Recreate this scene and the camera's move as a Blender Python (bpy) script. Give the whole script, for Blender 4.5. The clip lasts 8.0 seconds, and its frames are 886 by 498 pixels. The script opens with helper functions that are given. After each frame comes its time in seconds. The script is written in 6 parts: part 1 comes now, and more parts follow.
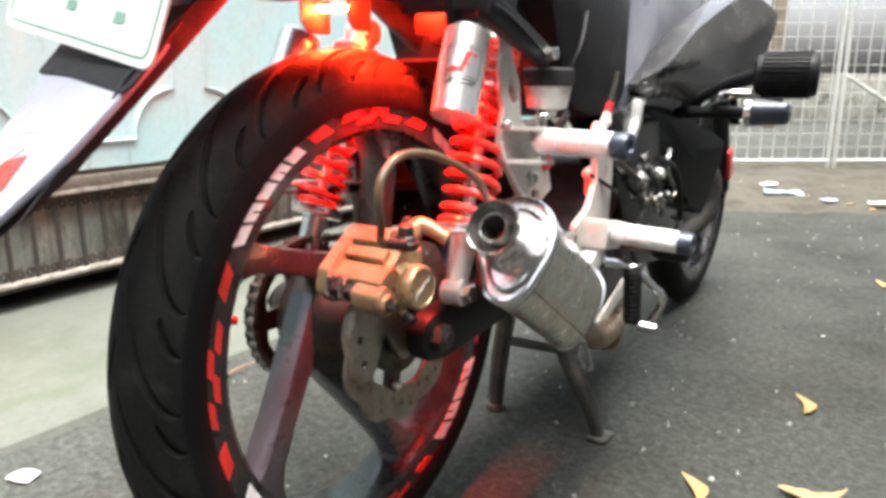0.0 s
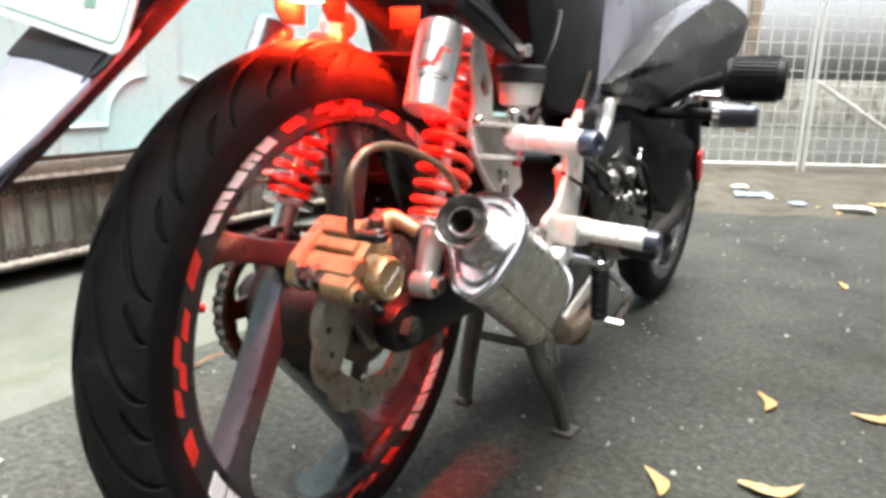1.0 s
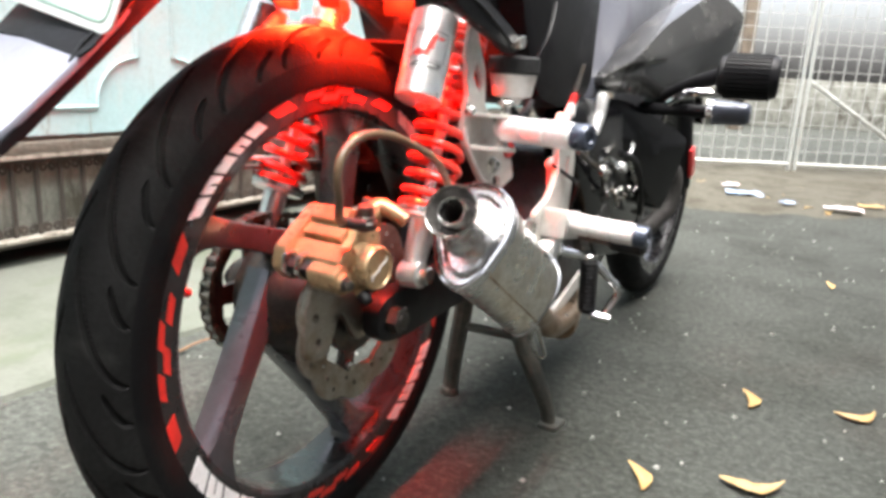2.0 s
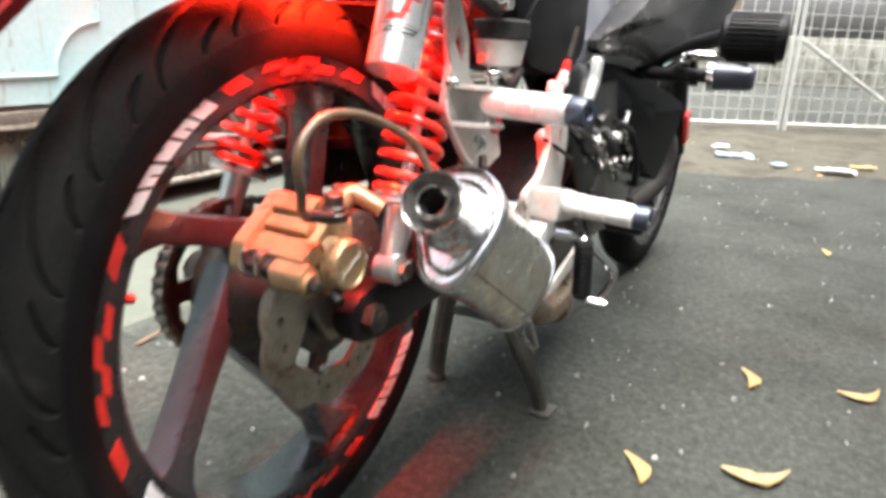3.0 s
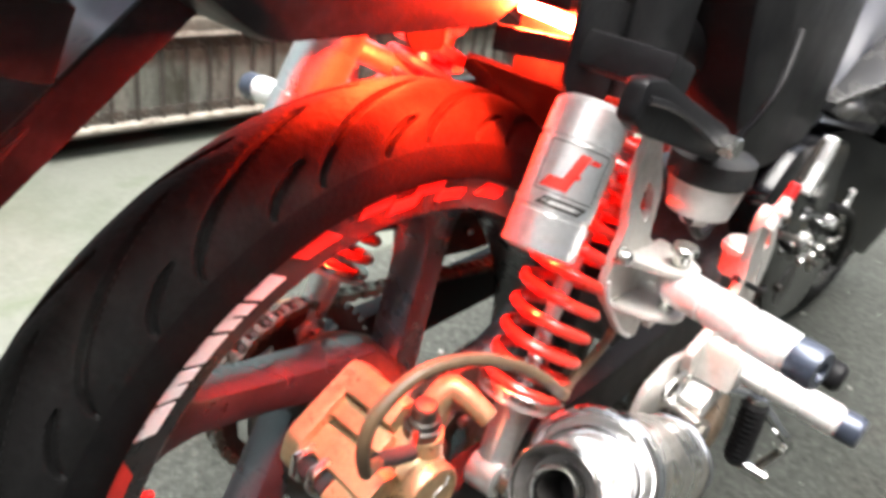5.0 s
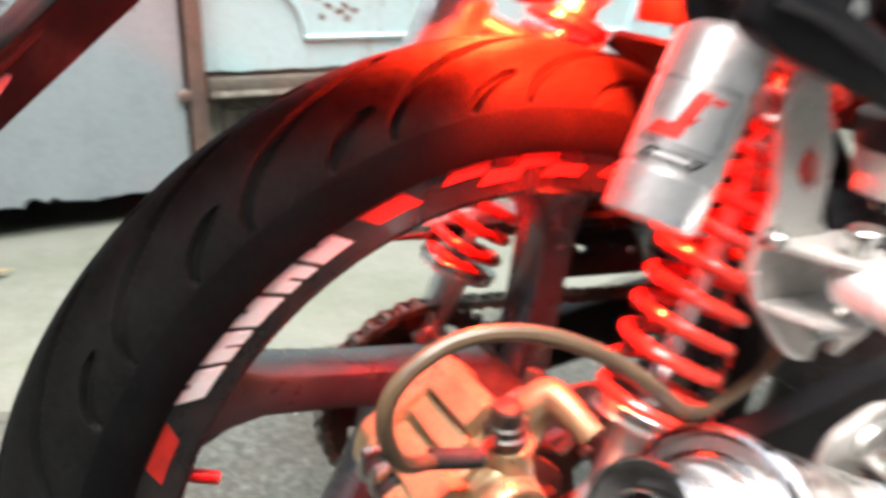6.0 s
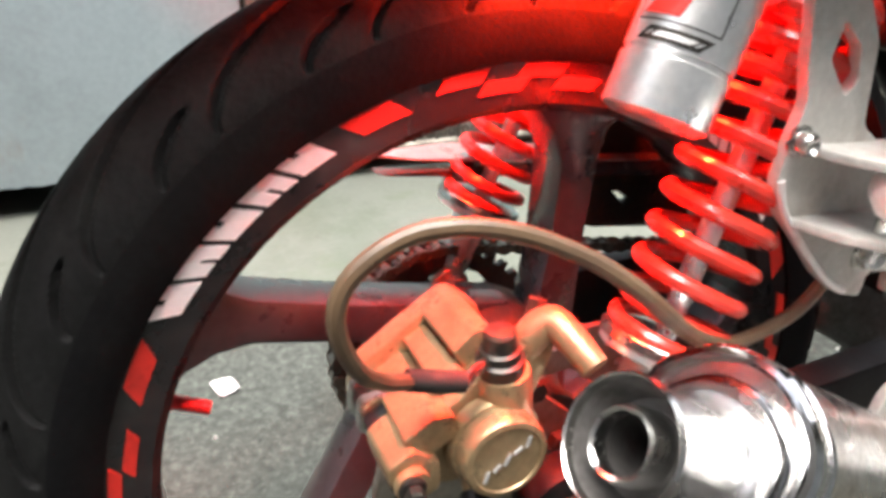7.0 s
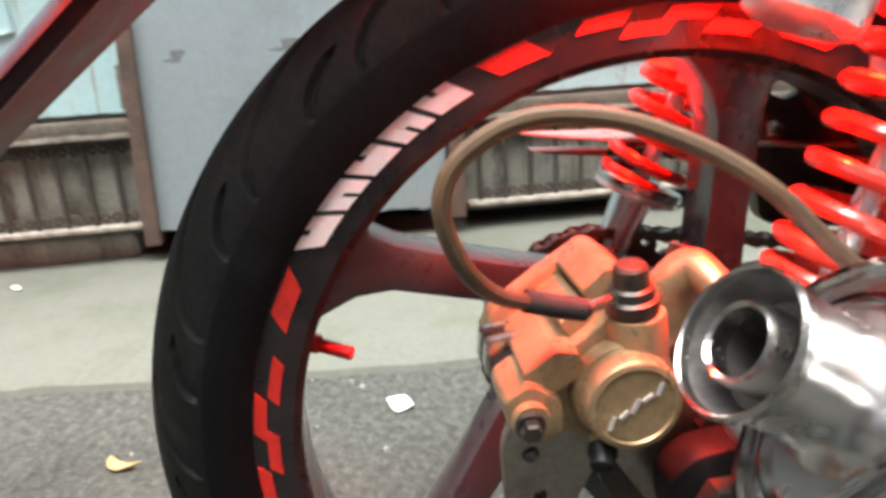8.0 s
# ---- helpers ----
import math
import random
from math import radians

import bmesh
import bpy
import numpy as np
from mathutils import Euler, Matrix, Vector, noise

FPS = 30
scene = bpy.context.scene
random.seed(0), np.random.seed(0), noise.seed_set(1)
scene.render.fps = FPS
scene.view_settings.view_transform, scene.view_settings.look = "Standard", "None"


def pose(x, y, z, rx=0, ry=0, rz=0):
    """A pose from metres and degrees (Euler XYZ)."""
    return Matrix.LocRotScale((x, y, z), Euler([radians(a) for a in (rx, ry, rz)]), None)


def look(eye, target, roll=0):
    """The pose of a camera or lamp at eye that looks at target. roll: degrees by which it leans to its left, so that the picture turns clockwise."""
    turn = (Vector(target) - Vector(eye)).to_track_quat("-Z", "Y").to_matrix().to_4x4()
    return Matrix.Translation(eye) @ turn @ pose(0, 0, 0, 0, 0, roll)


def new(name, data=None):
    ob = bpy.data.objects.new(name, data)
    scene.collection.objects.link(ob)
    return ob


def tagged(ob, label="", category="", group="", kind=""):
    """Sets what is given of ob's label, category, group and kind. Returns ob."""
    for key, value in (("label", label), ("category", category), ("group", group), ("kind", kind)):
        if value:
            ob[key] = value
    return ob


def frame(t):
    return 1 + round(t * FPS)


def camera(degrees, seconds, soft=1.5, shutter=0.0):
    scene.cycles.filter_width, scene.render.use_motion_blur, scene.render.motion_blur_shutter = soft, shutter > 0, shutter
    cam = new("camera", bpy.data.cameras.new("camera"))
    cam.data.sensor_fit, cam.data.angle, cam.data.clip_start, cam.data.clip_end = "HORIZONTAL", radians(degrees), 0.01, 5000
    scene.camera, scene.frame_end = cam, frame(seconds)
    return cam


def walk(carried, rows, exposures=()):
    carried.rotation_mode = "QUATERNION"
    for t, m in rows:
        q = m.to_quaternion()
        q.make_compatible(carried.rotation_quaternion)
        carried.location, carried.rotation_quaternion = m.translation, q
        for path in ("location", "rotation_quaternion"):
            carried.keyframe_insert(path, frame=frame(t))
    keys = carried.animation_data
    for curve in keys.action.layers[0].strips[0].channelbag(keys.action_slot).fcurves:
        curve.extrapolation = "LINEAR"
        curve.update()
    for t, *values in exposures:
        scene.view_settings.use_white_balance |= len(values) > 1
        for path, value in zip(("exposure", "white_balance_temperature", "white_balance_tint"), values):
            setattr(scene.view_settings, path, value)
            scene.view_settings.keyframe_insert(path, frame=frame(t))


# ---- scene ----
cam = camera(62.7, 8.0, soft=3.7, shutter=0.8)
# seconds, place of the eye, Euler turn in degrees
PATH = [
    (0, 0.4838, -0.5675, 0.5474, 76.54, 0.13, 32.88),
    (0.5, 0.4847, -0.5724, 0.5464, 76.35, -0.98, 33.22),
    (1, 0.4921, -0.5706, 0.5466, 76.2, -1.46, 31.26),
    (2.5, 0.4932, -0.5636, 0.5455, 74.96, -3.09, 31.04),
    (3, 0.4556, -0.4961, 0.5503, 72.57, -2.44, 29.64),
    (3.2, 0.436, -0.4568, 0.5613, 73.44, -3.48, 29.49),
    (3.5, 0.4415, -0.4082, 0.5631, 69.46, -2.83, 32.08),
    (3.6, 0.4355, -0.39, 0.5715, 68.34, -3.16, 33.8),
    (3.8, 0.4279, -0.3612, 0.5904, 67.14, -4.54, 37.64),
    (4, 0.4176, -0.3421, 0.6301, 65.72, -6.57, 41.96),
    (4.2, 0.4048, -0.3369, 0.6515, 62.84, -7.2, 43.91),
    (4.3, 0.3777, -0.3362, 0.6796, 60.38, -9.36, 44.97),
    (4.5, 0.349, -0.3281, 0.6877, 62.94, -9.83, 44.9),
    (4.7, 0.3045, -0.3244, 0.6896, 62.06, -9.11, 41.51),
    (5.8, 0.3469, -0.2329, 0.6522, 66.26, -4.21, 57.09),
    (6, 0.3388, -0.2238, 0.6248, 66.06, -2.86, 60.77),
    (6.2, 0.3228, -0.2102, 0.6066, 67.71, -2.56, 64.19),
    (6.5, 0.3174, -0.1998, 0.6019, 64.74, -2.99, 64.32),
    (6.8, 0.3462, -0.1864, 0.5737, 65.54, -3.44, 64.32),
    (7, 0.3484, -0.181, 0.5819, 65.23, -0.7, 66.46),
    (7.2, 0.3641, -0.1924, 0.5789, 65.12, -2.12, 68.4),
    (7.5, 0.3809, -0.1819, 0.5527, 68.77, 1.61, 75.64),
    (7.7, 0.3826, -0.1725, 0.5421, 69.38, 2.71, 78.65),
    (8, 0.3776, -0.1577, 0.5237, 71.16, 3.16, 81.84),
]
walk(cam, [(t, pose(x, y, z, rx, ry, rz)) for t, x, y, z, rx, ry, rz in PATH], [(0.0, 2.03, 6400, 11), (3.0, 2.15, 6400, 11), (4.5, 2.15, 6400, 11), (6.0, 2.03, 6400, 11), (8.0, 1.86, 6400, 11)])

# ---- light: an overcast day, and the bike's own lit tail lamp ----
world = bpy.data.worlds.new("world")
scene.world = world
world.use_nodes = True
wt = world.node_tree
sky = wt.nodes.new("ShaderNodeTexSky")
sky.sky_type, sky.sun_disc = "NISHITA", False
sky.sun_elevation, sky.sun_rotation = radians(80), radians(135)
sky.air_density, sky.dust_density = 1.0, 6.0
cloud = wt.nodes.new("ShaderNodeHueSaturation")  # thin cloud greys the sky
cloud.inputs["Saturation"].default_value = 0.4
wt.links.new(sky.outputs[0], cloud.inputs["Color"])
wt.links.new(cloud.outputs[0], wt.nodes["Background"].inputs["Color"])
wt.nodes["Background"].inputs["Strength"].default_value = 0.13
sun = new("sun", bpy.data.lights.new("sun", "SUN"))
sun.data.energy, sun.data.angle, sun.data.color = 3.6, radians(55), (1, 0.96, 0.9)
sun.matrix_world = look((0.9, -0.9, 7.3), (0, 0, 0))

# ---- geometry helpers ----


class Geo:
    """Vertices and faces of one mesh in the making."""

    def __init__(self):
        self.v, self.f = [], []

    def add(self, verts, faces):
        n = len(self.v)
        self.v += [tuple(p) for p in verts]
        self.f += [tuple(i + n for i in f) for f in faces]
        return self

    def lathe(self, profile, origin, axis, seg=32, closed=False, caps=True):
        """Turns a profile of (along, radius) round an axis."""
        q = Vector(axis).to_track_quat("Z", "Y")
        o, n, verts, faces = Vector(origin), len(profile), [], []
        for k in range(seg):
            c, s = math.cos(2 * math.pi * k / seg), math.sin(2 * math.pi * k / seg)
            verts += [o + q @ Vector((r * c, r * s, a)) for a, r in profile]
        for k in range(seg):
            j = (k + 1) % seg
            for i in range(n if closed else n - 1):
                i2 = (i + 1) % n
                faces.append((k * n + i, j * n + i, j * n + i2, k * n + i2))
        if not closed and caps:
            if profile[0][1] > 0:
                faces.append(tuple(k * n for k in reversed(range(seg))))
            if profile[-1][1] > 0:
                faces.append(tuple(k * n + n - 1 for k in range(seg)))
        return self.add(verts, faces)

    def cyl(self, p0, p1, r0, r1=None, seg=20, bev=0.001):
        r1 = r0 if r1 is None else r1
        d = Vector(p1) - Vector(p0)
        L = d.length
        b = min(bev, L * 0.4, r0 * 0.5, r1 * 0.5)
        return self.lathe([(0, r0 - b), (b, r0), (L - b, r1), (L, r1 - b)], p0, d, seg)

    def tube(self, pts, r, seg=10, steps=6, ring=False):
        """A round tube along a smooth curve through pts; r may be one number or one for each point."""
        P = [Vector(p) for p in pts]
        rs = list(r) if isinstance(r, (list, tuple)) else [r] * len(P)
        C, S, n = [], [], len(P)
        if steps > 1:
            for i in range(n if ring else n - 1):
                if ring:
                    a, b, c, d = P[i - 1], P[i], P[(i + 1) % n], P[(i + 2) % n]
                else:
                    a, b, c, d = P[max(i - 1, 0)], P[i], P[i + 1], P[min(i + 2, n - 1)]
                for k in range(steps):
                    u = k / steps
                    C.append(0.5 * (2 * b + (c - a) * u + (2 * a - 5 * b + 4 * c - d) * u * u + (3 * b - a - 3 * c + d) * u ** 3))
                    S.append(rs[i] * (1 - u) + rs[(i + 1) % n] * u)
            if not ring:
                C.append(P[-1]), S.append(rs[-1])
        else:
            C, S = P, rs
        m = len(C)
        t = (C[1] - C[0]).normalized()
        u = t.orthogonal().normalized()
        verts, faces = [], []
        for i in range(m):
            t = (C[(i + 1) % m] - C[i - 1]).normalized() if ring or 0 < i < m - 1 else ((C[1] - C[0]) if i == 0 else (C[-1] - C[-2])).normalized()
            u = (u - t * u.dot(t)).normalized()
            w = t.cross(u)
            for k in range(seg):
                a = 2 * math.pi * k / seg
                verts.append(C[i] + S[i] * (math.cos(a) * u + math.sin(a) * w))
        for i in range(m if ring else m - 1):
            j = (i + 1) % m
            for k in range(seg):
                l = (k + 1) % seg
                faces.append((i * seg + k, i * seg + l, j * seg + l, j * seg + k))
        if not ring:
            faces += [tuple(reversed(range(seg))), tuple((m - 1) * seg + k for k in range(seg))]
        return self.add(verts, faces)

    def prism(self, poly, m, thick, bev=0.002, holes=()):
        """A plate: the outline poly (u, v) in the plane of m, from w = 0 to thick, edges bevelled; holes are outlines too."""
        bm = bmesh.new()
        edges = []
        for ring in (poly, *holes):
            vs = [bm.verts.new((u, v, 0)) for u, v in ring]
            edges += [bm.edges.new((vs[i], vs[(i + 1) % len(vs)])) for i in range(len(vs))]
        bmesh.ops.triangle_fill(bm, use_beauty=True, use_dissolve=True, edges=edges)
        got = bmesh.ops.extrude_face_region(bm, geom=bm.faces[:])
        bmesh.ops.translate(bm, verts=[g for g in got["geom"] if isinstance(g, bmesh.types.BMVert)], vec=(0, 0, thick))
        bmesh.ops.recalc_face_normals(bm, faces=bm.faces[:])
        if bev:
            sharp = [e for e in bm.edges if len(e.link_faces) == 2 and e.calc_face_angle(0) > 0.9 and abs(e.verts[0].co.z - e.verts[1].co.z) < 1e-6]
            bmesh.ops.bevel(bm, geom=sharp, offset=bev, segments=2, affect="EDGES", profile=0.6, clamp_overlap=True)
        bm.verts.index_update()
        self.add([m @ v.co for v in bm.verts], [[v.index for v in f.verts] for f in bm.faces])
        bm.free()
        return self

    def box(self, size, m, bev=0.002):
        x, y, z = (s / 2 for s in size)
        return self.prism([(-x, -y), (x, -y), (x, y), (-x, y)], m @ Matrix.Translation((0, 0, -z)), 2 * z, bev)


def place(geo, name, material, parent=None, label="", category="", group="", kind="", angle=35):
    """Makes the mesh object of a Geo."""
    me = bpy.data.meshes.new(name)
    me.from_pydata(geo.v, [], geo.f)
    bm = bmesh.new()
    bm.from_mesh(me)
    bmesh.ops.delete(bm, geom=[v for v in bm.verts if not v.link_faces], context="VERTS")
    bmesh.ops.recalc_face_normals(bm, faces=bm.faces[:])
    bm.to_mesh(me)
    bm.free()
    me.polygons.foreach_set("use_smooth", [True] * len(me.polygons))
    me.set_sharp_from_angle(angle=radians(angle))
    me.materials.append(material)
    ob = new(name, me)
    ob.parent = parent
    return tagged(ob, label, category, group, kind)


def part(name, geo, material, parent, label=""):
    return place(geo, name, material, parent, label)


def thing(name, label, category, group=""):
    return tagged(new(name), label, category, group)


def side(x):
    """The plane of constant x: u runs ahead (y), v up (z), w to the right (x)."""
    return Matrix(((0, 0, 1, x), (1, 0, 0, 0), (0, 1, 0, 0), (0, 0, 0, 1)))


def rounded(poly, r, n=4):
    """An outline with its corners rounded off."""
    out, m = [], len(poly)
    for i in range(m):
        a, b, c = (Vector(poly[j % m]) for j in (i - 1, i, i + 1))
        k = min(r, (a - b).length * 0.45, (c - b).length * 0.45)
        p, q = b + (a - b).normalized() * k, b + (c - b).normalized() * k
        for s in range(n + 1):
            u = s / n
            out.append(tuple((1 - u) ** 2 * p + 2 * u * (1 - u) * b + u * u * q))
    return out


def circle(cx, cy, r, n=16):
    return [(cx + r * math.cos(2 * math.pi * k / n), cy + r * math.sin(2 * math.pi * k / n)) for k in range(n)]


# ---- materials ----


def mat(name, col, rough=0.5, metal=0.0, col2=None, amount=0.5, scale=8.0, grain=0.12, gscale=120.0, bump=0.1, rvar=0.15, coat=0.0, island=0.0, spec=0.5):
    """A surface with stains at a large scale (col2 where they lie), grain at a small one, uneven gloss and a fine relief."""
    m = bpy.data.materials.new(name)
    m.use_nodes = True
    nt = m.node_tree
    N, L = nt.nodes.new, nt.links.new
    b = nt.nodes["Principled BSDF"]
    tc = N("ShaderNodeTexCoord")
    big, fine = N("ShaderNodeTexNoise"), N("ShaderNodeTexNoise")
    big.inputs["Scale"].default_value, big.inputs["Detail"].default_value, big.inputs["Roughness"].default_value = scale, 8, 0.65
    fine.inputs["Scale"].default_value, fine.inputs["Detail"].default_value = gscale, 5
    L(tc.outputs["Object"], big.inputs["Vector"]), L(tc.outputs["Object"], fine.inputs["Vector"])
    ramp = N("ShaderNodeMapRange")
    ramp.inputs[1].default_value, ramp.inputs[2].default_value = 0.62 - 0.3 * amount, 0.78 - 0.2 * amount
    L(big.outputs[0], ramp.inputs[0])
    mix = N("ShaderNodeMix")
    mix.data_type = "RGBA"
    mix.inputs[6].default_value = (*col, 1)
    mix.inputs[7].default_value = (*(col2 or [c * 0.75 for c in col]), 1)
    L(ramp.outputs[0], mix.inputs[0])
    g = N("ShaderNodeMapRange")
    g.inputs[1].default_value, g.inputs[2].default_value = 0.3, 0.7
    g.inputs[3].default_value, g.inputs[4].default_value = 1 - grain, 1 + grain
    L(fine.outputs[0], g.inputs[0])
    mul = N("ShaderNodeVectorMath")
    mul.operation = "SCALE"
    L(mix.outputs[2], mul.inputs[0]), L(g.outputs[0], mul.inputs["Scale"])
    last = mul.outputs[0]
    if island:
        info, v = N("ShaderNodeObjectInfo"), N("ShaderNodeMapRange")
        v.inputs[3].default_value, v.inputs[4].default_value = 1 - island, 1 + island
        L(info.outputs["Random"], v.inputs[0])
        mul2 = N("ShaderNodeVectorMath")
        mul2.operation = "SCALE"
        L(last, mul2.inputs[0]), L(v.outputs[0], mul2.inputs["Scale"])
        last = mul2.outputs[0]
    L(last, b.inputs["Base Color"])
    r = N("ShaderNodeMapRange")
    r.inputs[1].default_value, r.inputs[2].default_value = 0.3, 0.7
    r.inputs[3].default_value, r.inputs[4].default_value = max(rough - rvar, 0.03), min(rough + rvar, 1)
    L(big.outputs[0], r.inputs[0]), L(r.outputs[0], b.inputs["Roughness"])
    b.inputs["Metallic"].default_value = metal
    b.inputs["Specular IOR Level"].default_value = spec
    b.inputs["Coat Weight"].default_value = coat
    b.inputs["Coat Roughness"].default_value = 0.12
    if bump:
        bp = N("ShaderNodeBump")
        bp.inputs["Strength"].default_value, bp.inputs["Distance"].default_value = bump, 0.002
        L(fine.outputs[0], bp.inputs["Height"]), L(bp.outputs[0], b.inputs["Normal"])
    return m


def glow(name, col, strength):
    m = bpy.data.materials.new(name)
    m.use_nodes = True
    b = m.node_tree.nodes["Principled BSDF"]
    b.inputs["Base Color"].default_value = (*col, 1)
    b.inputs["Emission Color"].default_value = (*col, 1)
    b.inputs["Emission Strength"].default_value = strength
    return m


M_RUBBER = mat("tyre_rubber", (0.005, 0.005, 0.0055), 0.68, 0, (0.01, 0.01, 0.01), 0.4, 14, 0.2, 300, 0.2, spec=0.1)
M_TREAD = mat("dusty_tread_rubber", (0.0072, 0.0073, 0.0073), 0.7, 0, (0.014, 0.0142, 0.014), 0.5, 13, 0.3, 240, 0.35, spec=0.14)
M_BLACKRIM = mat("black_rim_paint", (0.012, 0.011, 0.012), 0.28, 0, (0.03, 0.028, 0.027), 0.3, 20, 0.1, 200, 0.05, coat=0.4)
M_SPOKE = mat("gunmetal_spoke_paint", (0.046, 0.046, 0.053), 0.3, 0.3, (0.028, 0.027, 0.032), 0.4, 18, 0.12, 250, 0.04, coat=0.7)
M_WHITESTICK = mat("white_sticker_vinyl", (0.86, 0.83, 0.83), 0.4, 0, (0.7, 0.66, 0.66), 0.3, 60, 0.05, 300, 0.02)
M_REDSTICK = mat("red_sticker_vinyl", (0.56, 0.03, 0.02), 0.45, 0, (0.36, 0.02, 0.014), 0.3, 60, 0.06, 300, 0.02)
M_REDSPRING = mat("red_spring_paint", (0.62, 0.035, 0.02), 0.32, 0, (0.4, 0.02, 0.015), 0.3, 40, 0.08, 250, 0.05, coat=0.5)
M_CHROME = mat("chrome", (0.66, 0.66, 0.66), 0.1, 1, (0.55, 0.53, 0.5), 0.3, 30, 0.05, 300, 0.02, 0.06)
M_ROD = mat("bright_polished_rod", (0.86, 0.86, 0.85), 0.3, 0.75, (0.8, 0.79, 0.77), 0.3, 30, 0.04, 300, 0.02, 0.06)
M_STEEL = mat("worn_stainless_steel", (0.55, 0.55, 0.53), 0.26, 1, (0.36, 0.33, 0.28), 0.45, 22, 0.1, 260, 0.06, 0.1)
M_CAN = mat("scuffed_silencer_steel", (0.64, 0.635, 0.61), 0.3, 1, (0.42, 0.385, 0.33), 0.5, 30, 0.22, 340, 0.1, 0.12)
M_ALU = mat("satin_aluminium", (0.72, 0.72, 0.71), 0.34, 0.9, (0.5, 0.49, 0.46), 0.3, 30, 0.08, 300, 0.08)
M_RES = mat("machined_reservoir_alloy", (0.84, 0.84, 0.83), 0.32, 0.85, (0.66, 0.65, 0.63), 0.3, 30, 0.06, 300, 0.06, 0.06)
M_PEG = mat("bright_aluminium_peg", (0.86, 0.86, 0.85), 0.42, 0.6, (0.7, 0.7, 0.68), 0.3, 50, 0.06, 300, 0.1)
M_BRACKET = mat("silver_bracket_paint", (0.5, 0.49, 0.46), 0.45, 0.35, (0.38, 0.35, 0.31), 0.4, 26, 0.08, 300, 0.1)
M_GOLD = mat("gold_anodised_caliper", (0.38, 0.265, 0.145), 0.34, 0.5, (0.25, 0.165, 0.085), 0.3, 40, 0.12, 280, 0.12)
M_DISC = mat("brake_disc_steel", (0.34, 0.31, 0.27), 0.4, 0.85, (0.2, 0.15, 0.1), 0.5, 24, 0.12, 260, 0.1)
M_DARKDISH = mat("sooty_dull_steel", (0.13, 0.125, 0.12), 0.62, 0.6, (0.07, 0.065, 0.06), 0.5, 60, 0.15, 260, 0.1)
M_SOOT = mat("sooty_outlet", (0.03, 0.028, 0.026), 0.75, 0.2, (0.018, 0.016, 0.015), 0.5, 60, 0.15, 260, 0.1)
M_DARKSTEEL = mat("oily_dark_steel", (0.06, 0.055, 0.05), 0.4, 0.7, (0.12, 0.09, 0.06), 0.4, 40, 0.2, 260, 0.15)
M_STAND = mat("scuffed_grey_black_stand_paint", (0.05, 0.052, 0.045), 0.5, 0.2, (0.11, 0.1, 0.08), 0.5, 30, 0.15, 220, 0.12)
M_BROWN = mat("heat_browned_pipe", (0.28, 0.2, 0.13), 0.35, 0.9, (0.15, 0.08, 0.05), 0.5, 25, 0.12, 240, 0.1)
M_CHAIN = mat("greasy_chain_steel", (0.22, 0.2, 0.17), 0.35, 0.9, (0.05, 0.045, 0.04), 0.5, 70, 0.2, 300, 0.1)
M_HOSE = mat("brown_rubber_hose", (0.115, 0.072, 0.04), 0.42, 0, (0.075, 0.044, 0.025), 0.4, 30, 0.1, 300, 0.06)
M_BLACK = mat("black_plastic", (0.009, 0.009, 0.01), 0.45, 0, (0.03, 0.03, 0.03), 0.4, 12, 0.15, 220, 0.1, spec=0.16)
M_GLOSS = mat("glossy_black_fairing", (0.04, 0.04, 0.039), 0.22, 0, (0.1, 0.098, 0.092), 0.4, 16, 0.12, 200, 0.06, coat=1.0)
M_SATIN = mat("satin_black_cover", (0.004, 0.004, 0.005), 0.2, 0, (0.009, 0.009, 0.01), 0.35, 14, 0.15, 180, 0.05, 0.08, spec=0.3)
M_GREYBODY = mat("blue_grey_body_paint", (0.3, 0.31, 0.37), 0.35, 0, (0.22, 0.22, 0.26), 0.35, 9, 0.05, 200, 0.03, coat=0.4)
M_ENGINE = mat("cast_engine_alloy", (0.1, 0.1, 0.1), 0.5, 0.6, (0.05, 0.045, 0.04), 0.5, 18, 0.18, 240, 0.25)
M_REDPART = mat("red_anodised_part", (0.6, 0.03, 0.03), 0.35, 0.3, None, 0.4, 40, 0.08, 260, 0.05)
M_PLATE = mat("white_plate_enamel", (0.78, 0.8, 0.78), 0.4, 0, (0.65, 0.68, 0.66), 0.3, 30, 0.04, 250, 0.03)
M_PLATEGREEN = mat("green_plate_print", (0.25, 0.45, 0.36), 0.4, 0, None, 0.4, 50, 0.1, 250, 0.02)
M_WHITEBOX = mat("clouded_white_plastic", (0.62, 0.6, 0.57), 0.4, 0, (0.45, 0.42, 0.38), 0.4, 30, 0.06, 250, 0.04)
M_TAIL = glow("tail_lamp_glow", (1.0, 0.02, 0.004), 3600.0)
M_WALLBLUE = mat("faded_blue_paint_on_sheet_steel", (0.36, 0.53, 0.54), 0.5, 0, (0.41, 0.48, 0.46), 0.35, 3.5, 0.06, 90, 0.1)
M_PANELGREY = mat("grey_white_painted_sheet", (0.31, 0.365, 0.385), 0.55, 0, (0.24, 0.28, 0.29), 0.45, 2.6, 0.06, 80, 0.1)
M_GRIMY = mat("grimy_beige_sheet", (0.25, 0.25, 0.215), 0.8, 0, (0.12, 0.12, 0.095), 0.5, 9, 0.15, 120, 0.3)
M_PLASTER = mat("weathered_pale_plaster", (0.36, 0.355, 0.335), 0.9, 0, (0.26, 0.25, 0.23), 0.5, 2, 0.12, 60, 0.3)
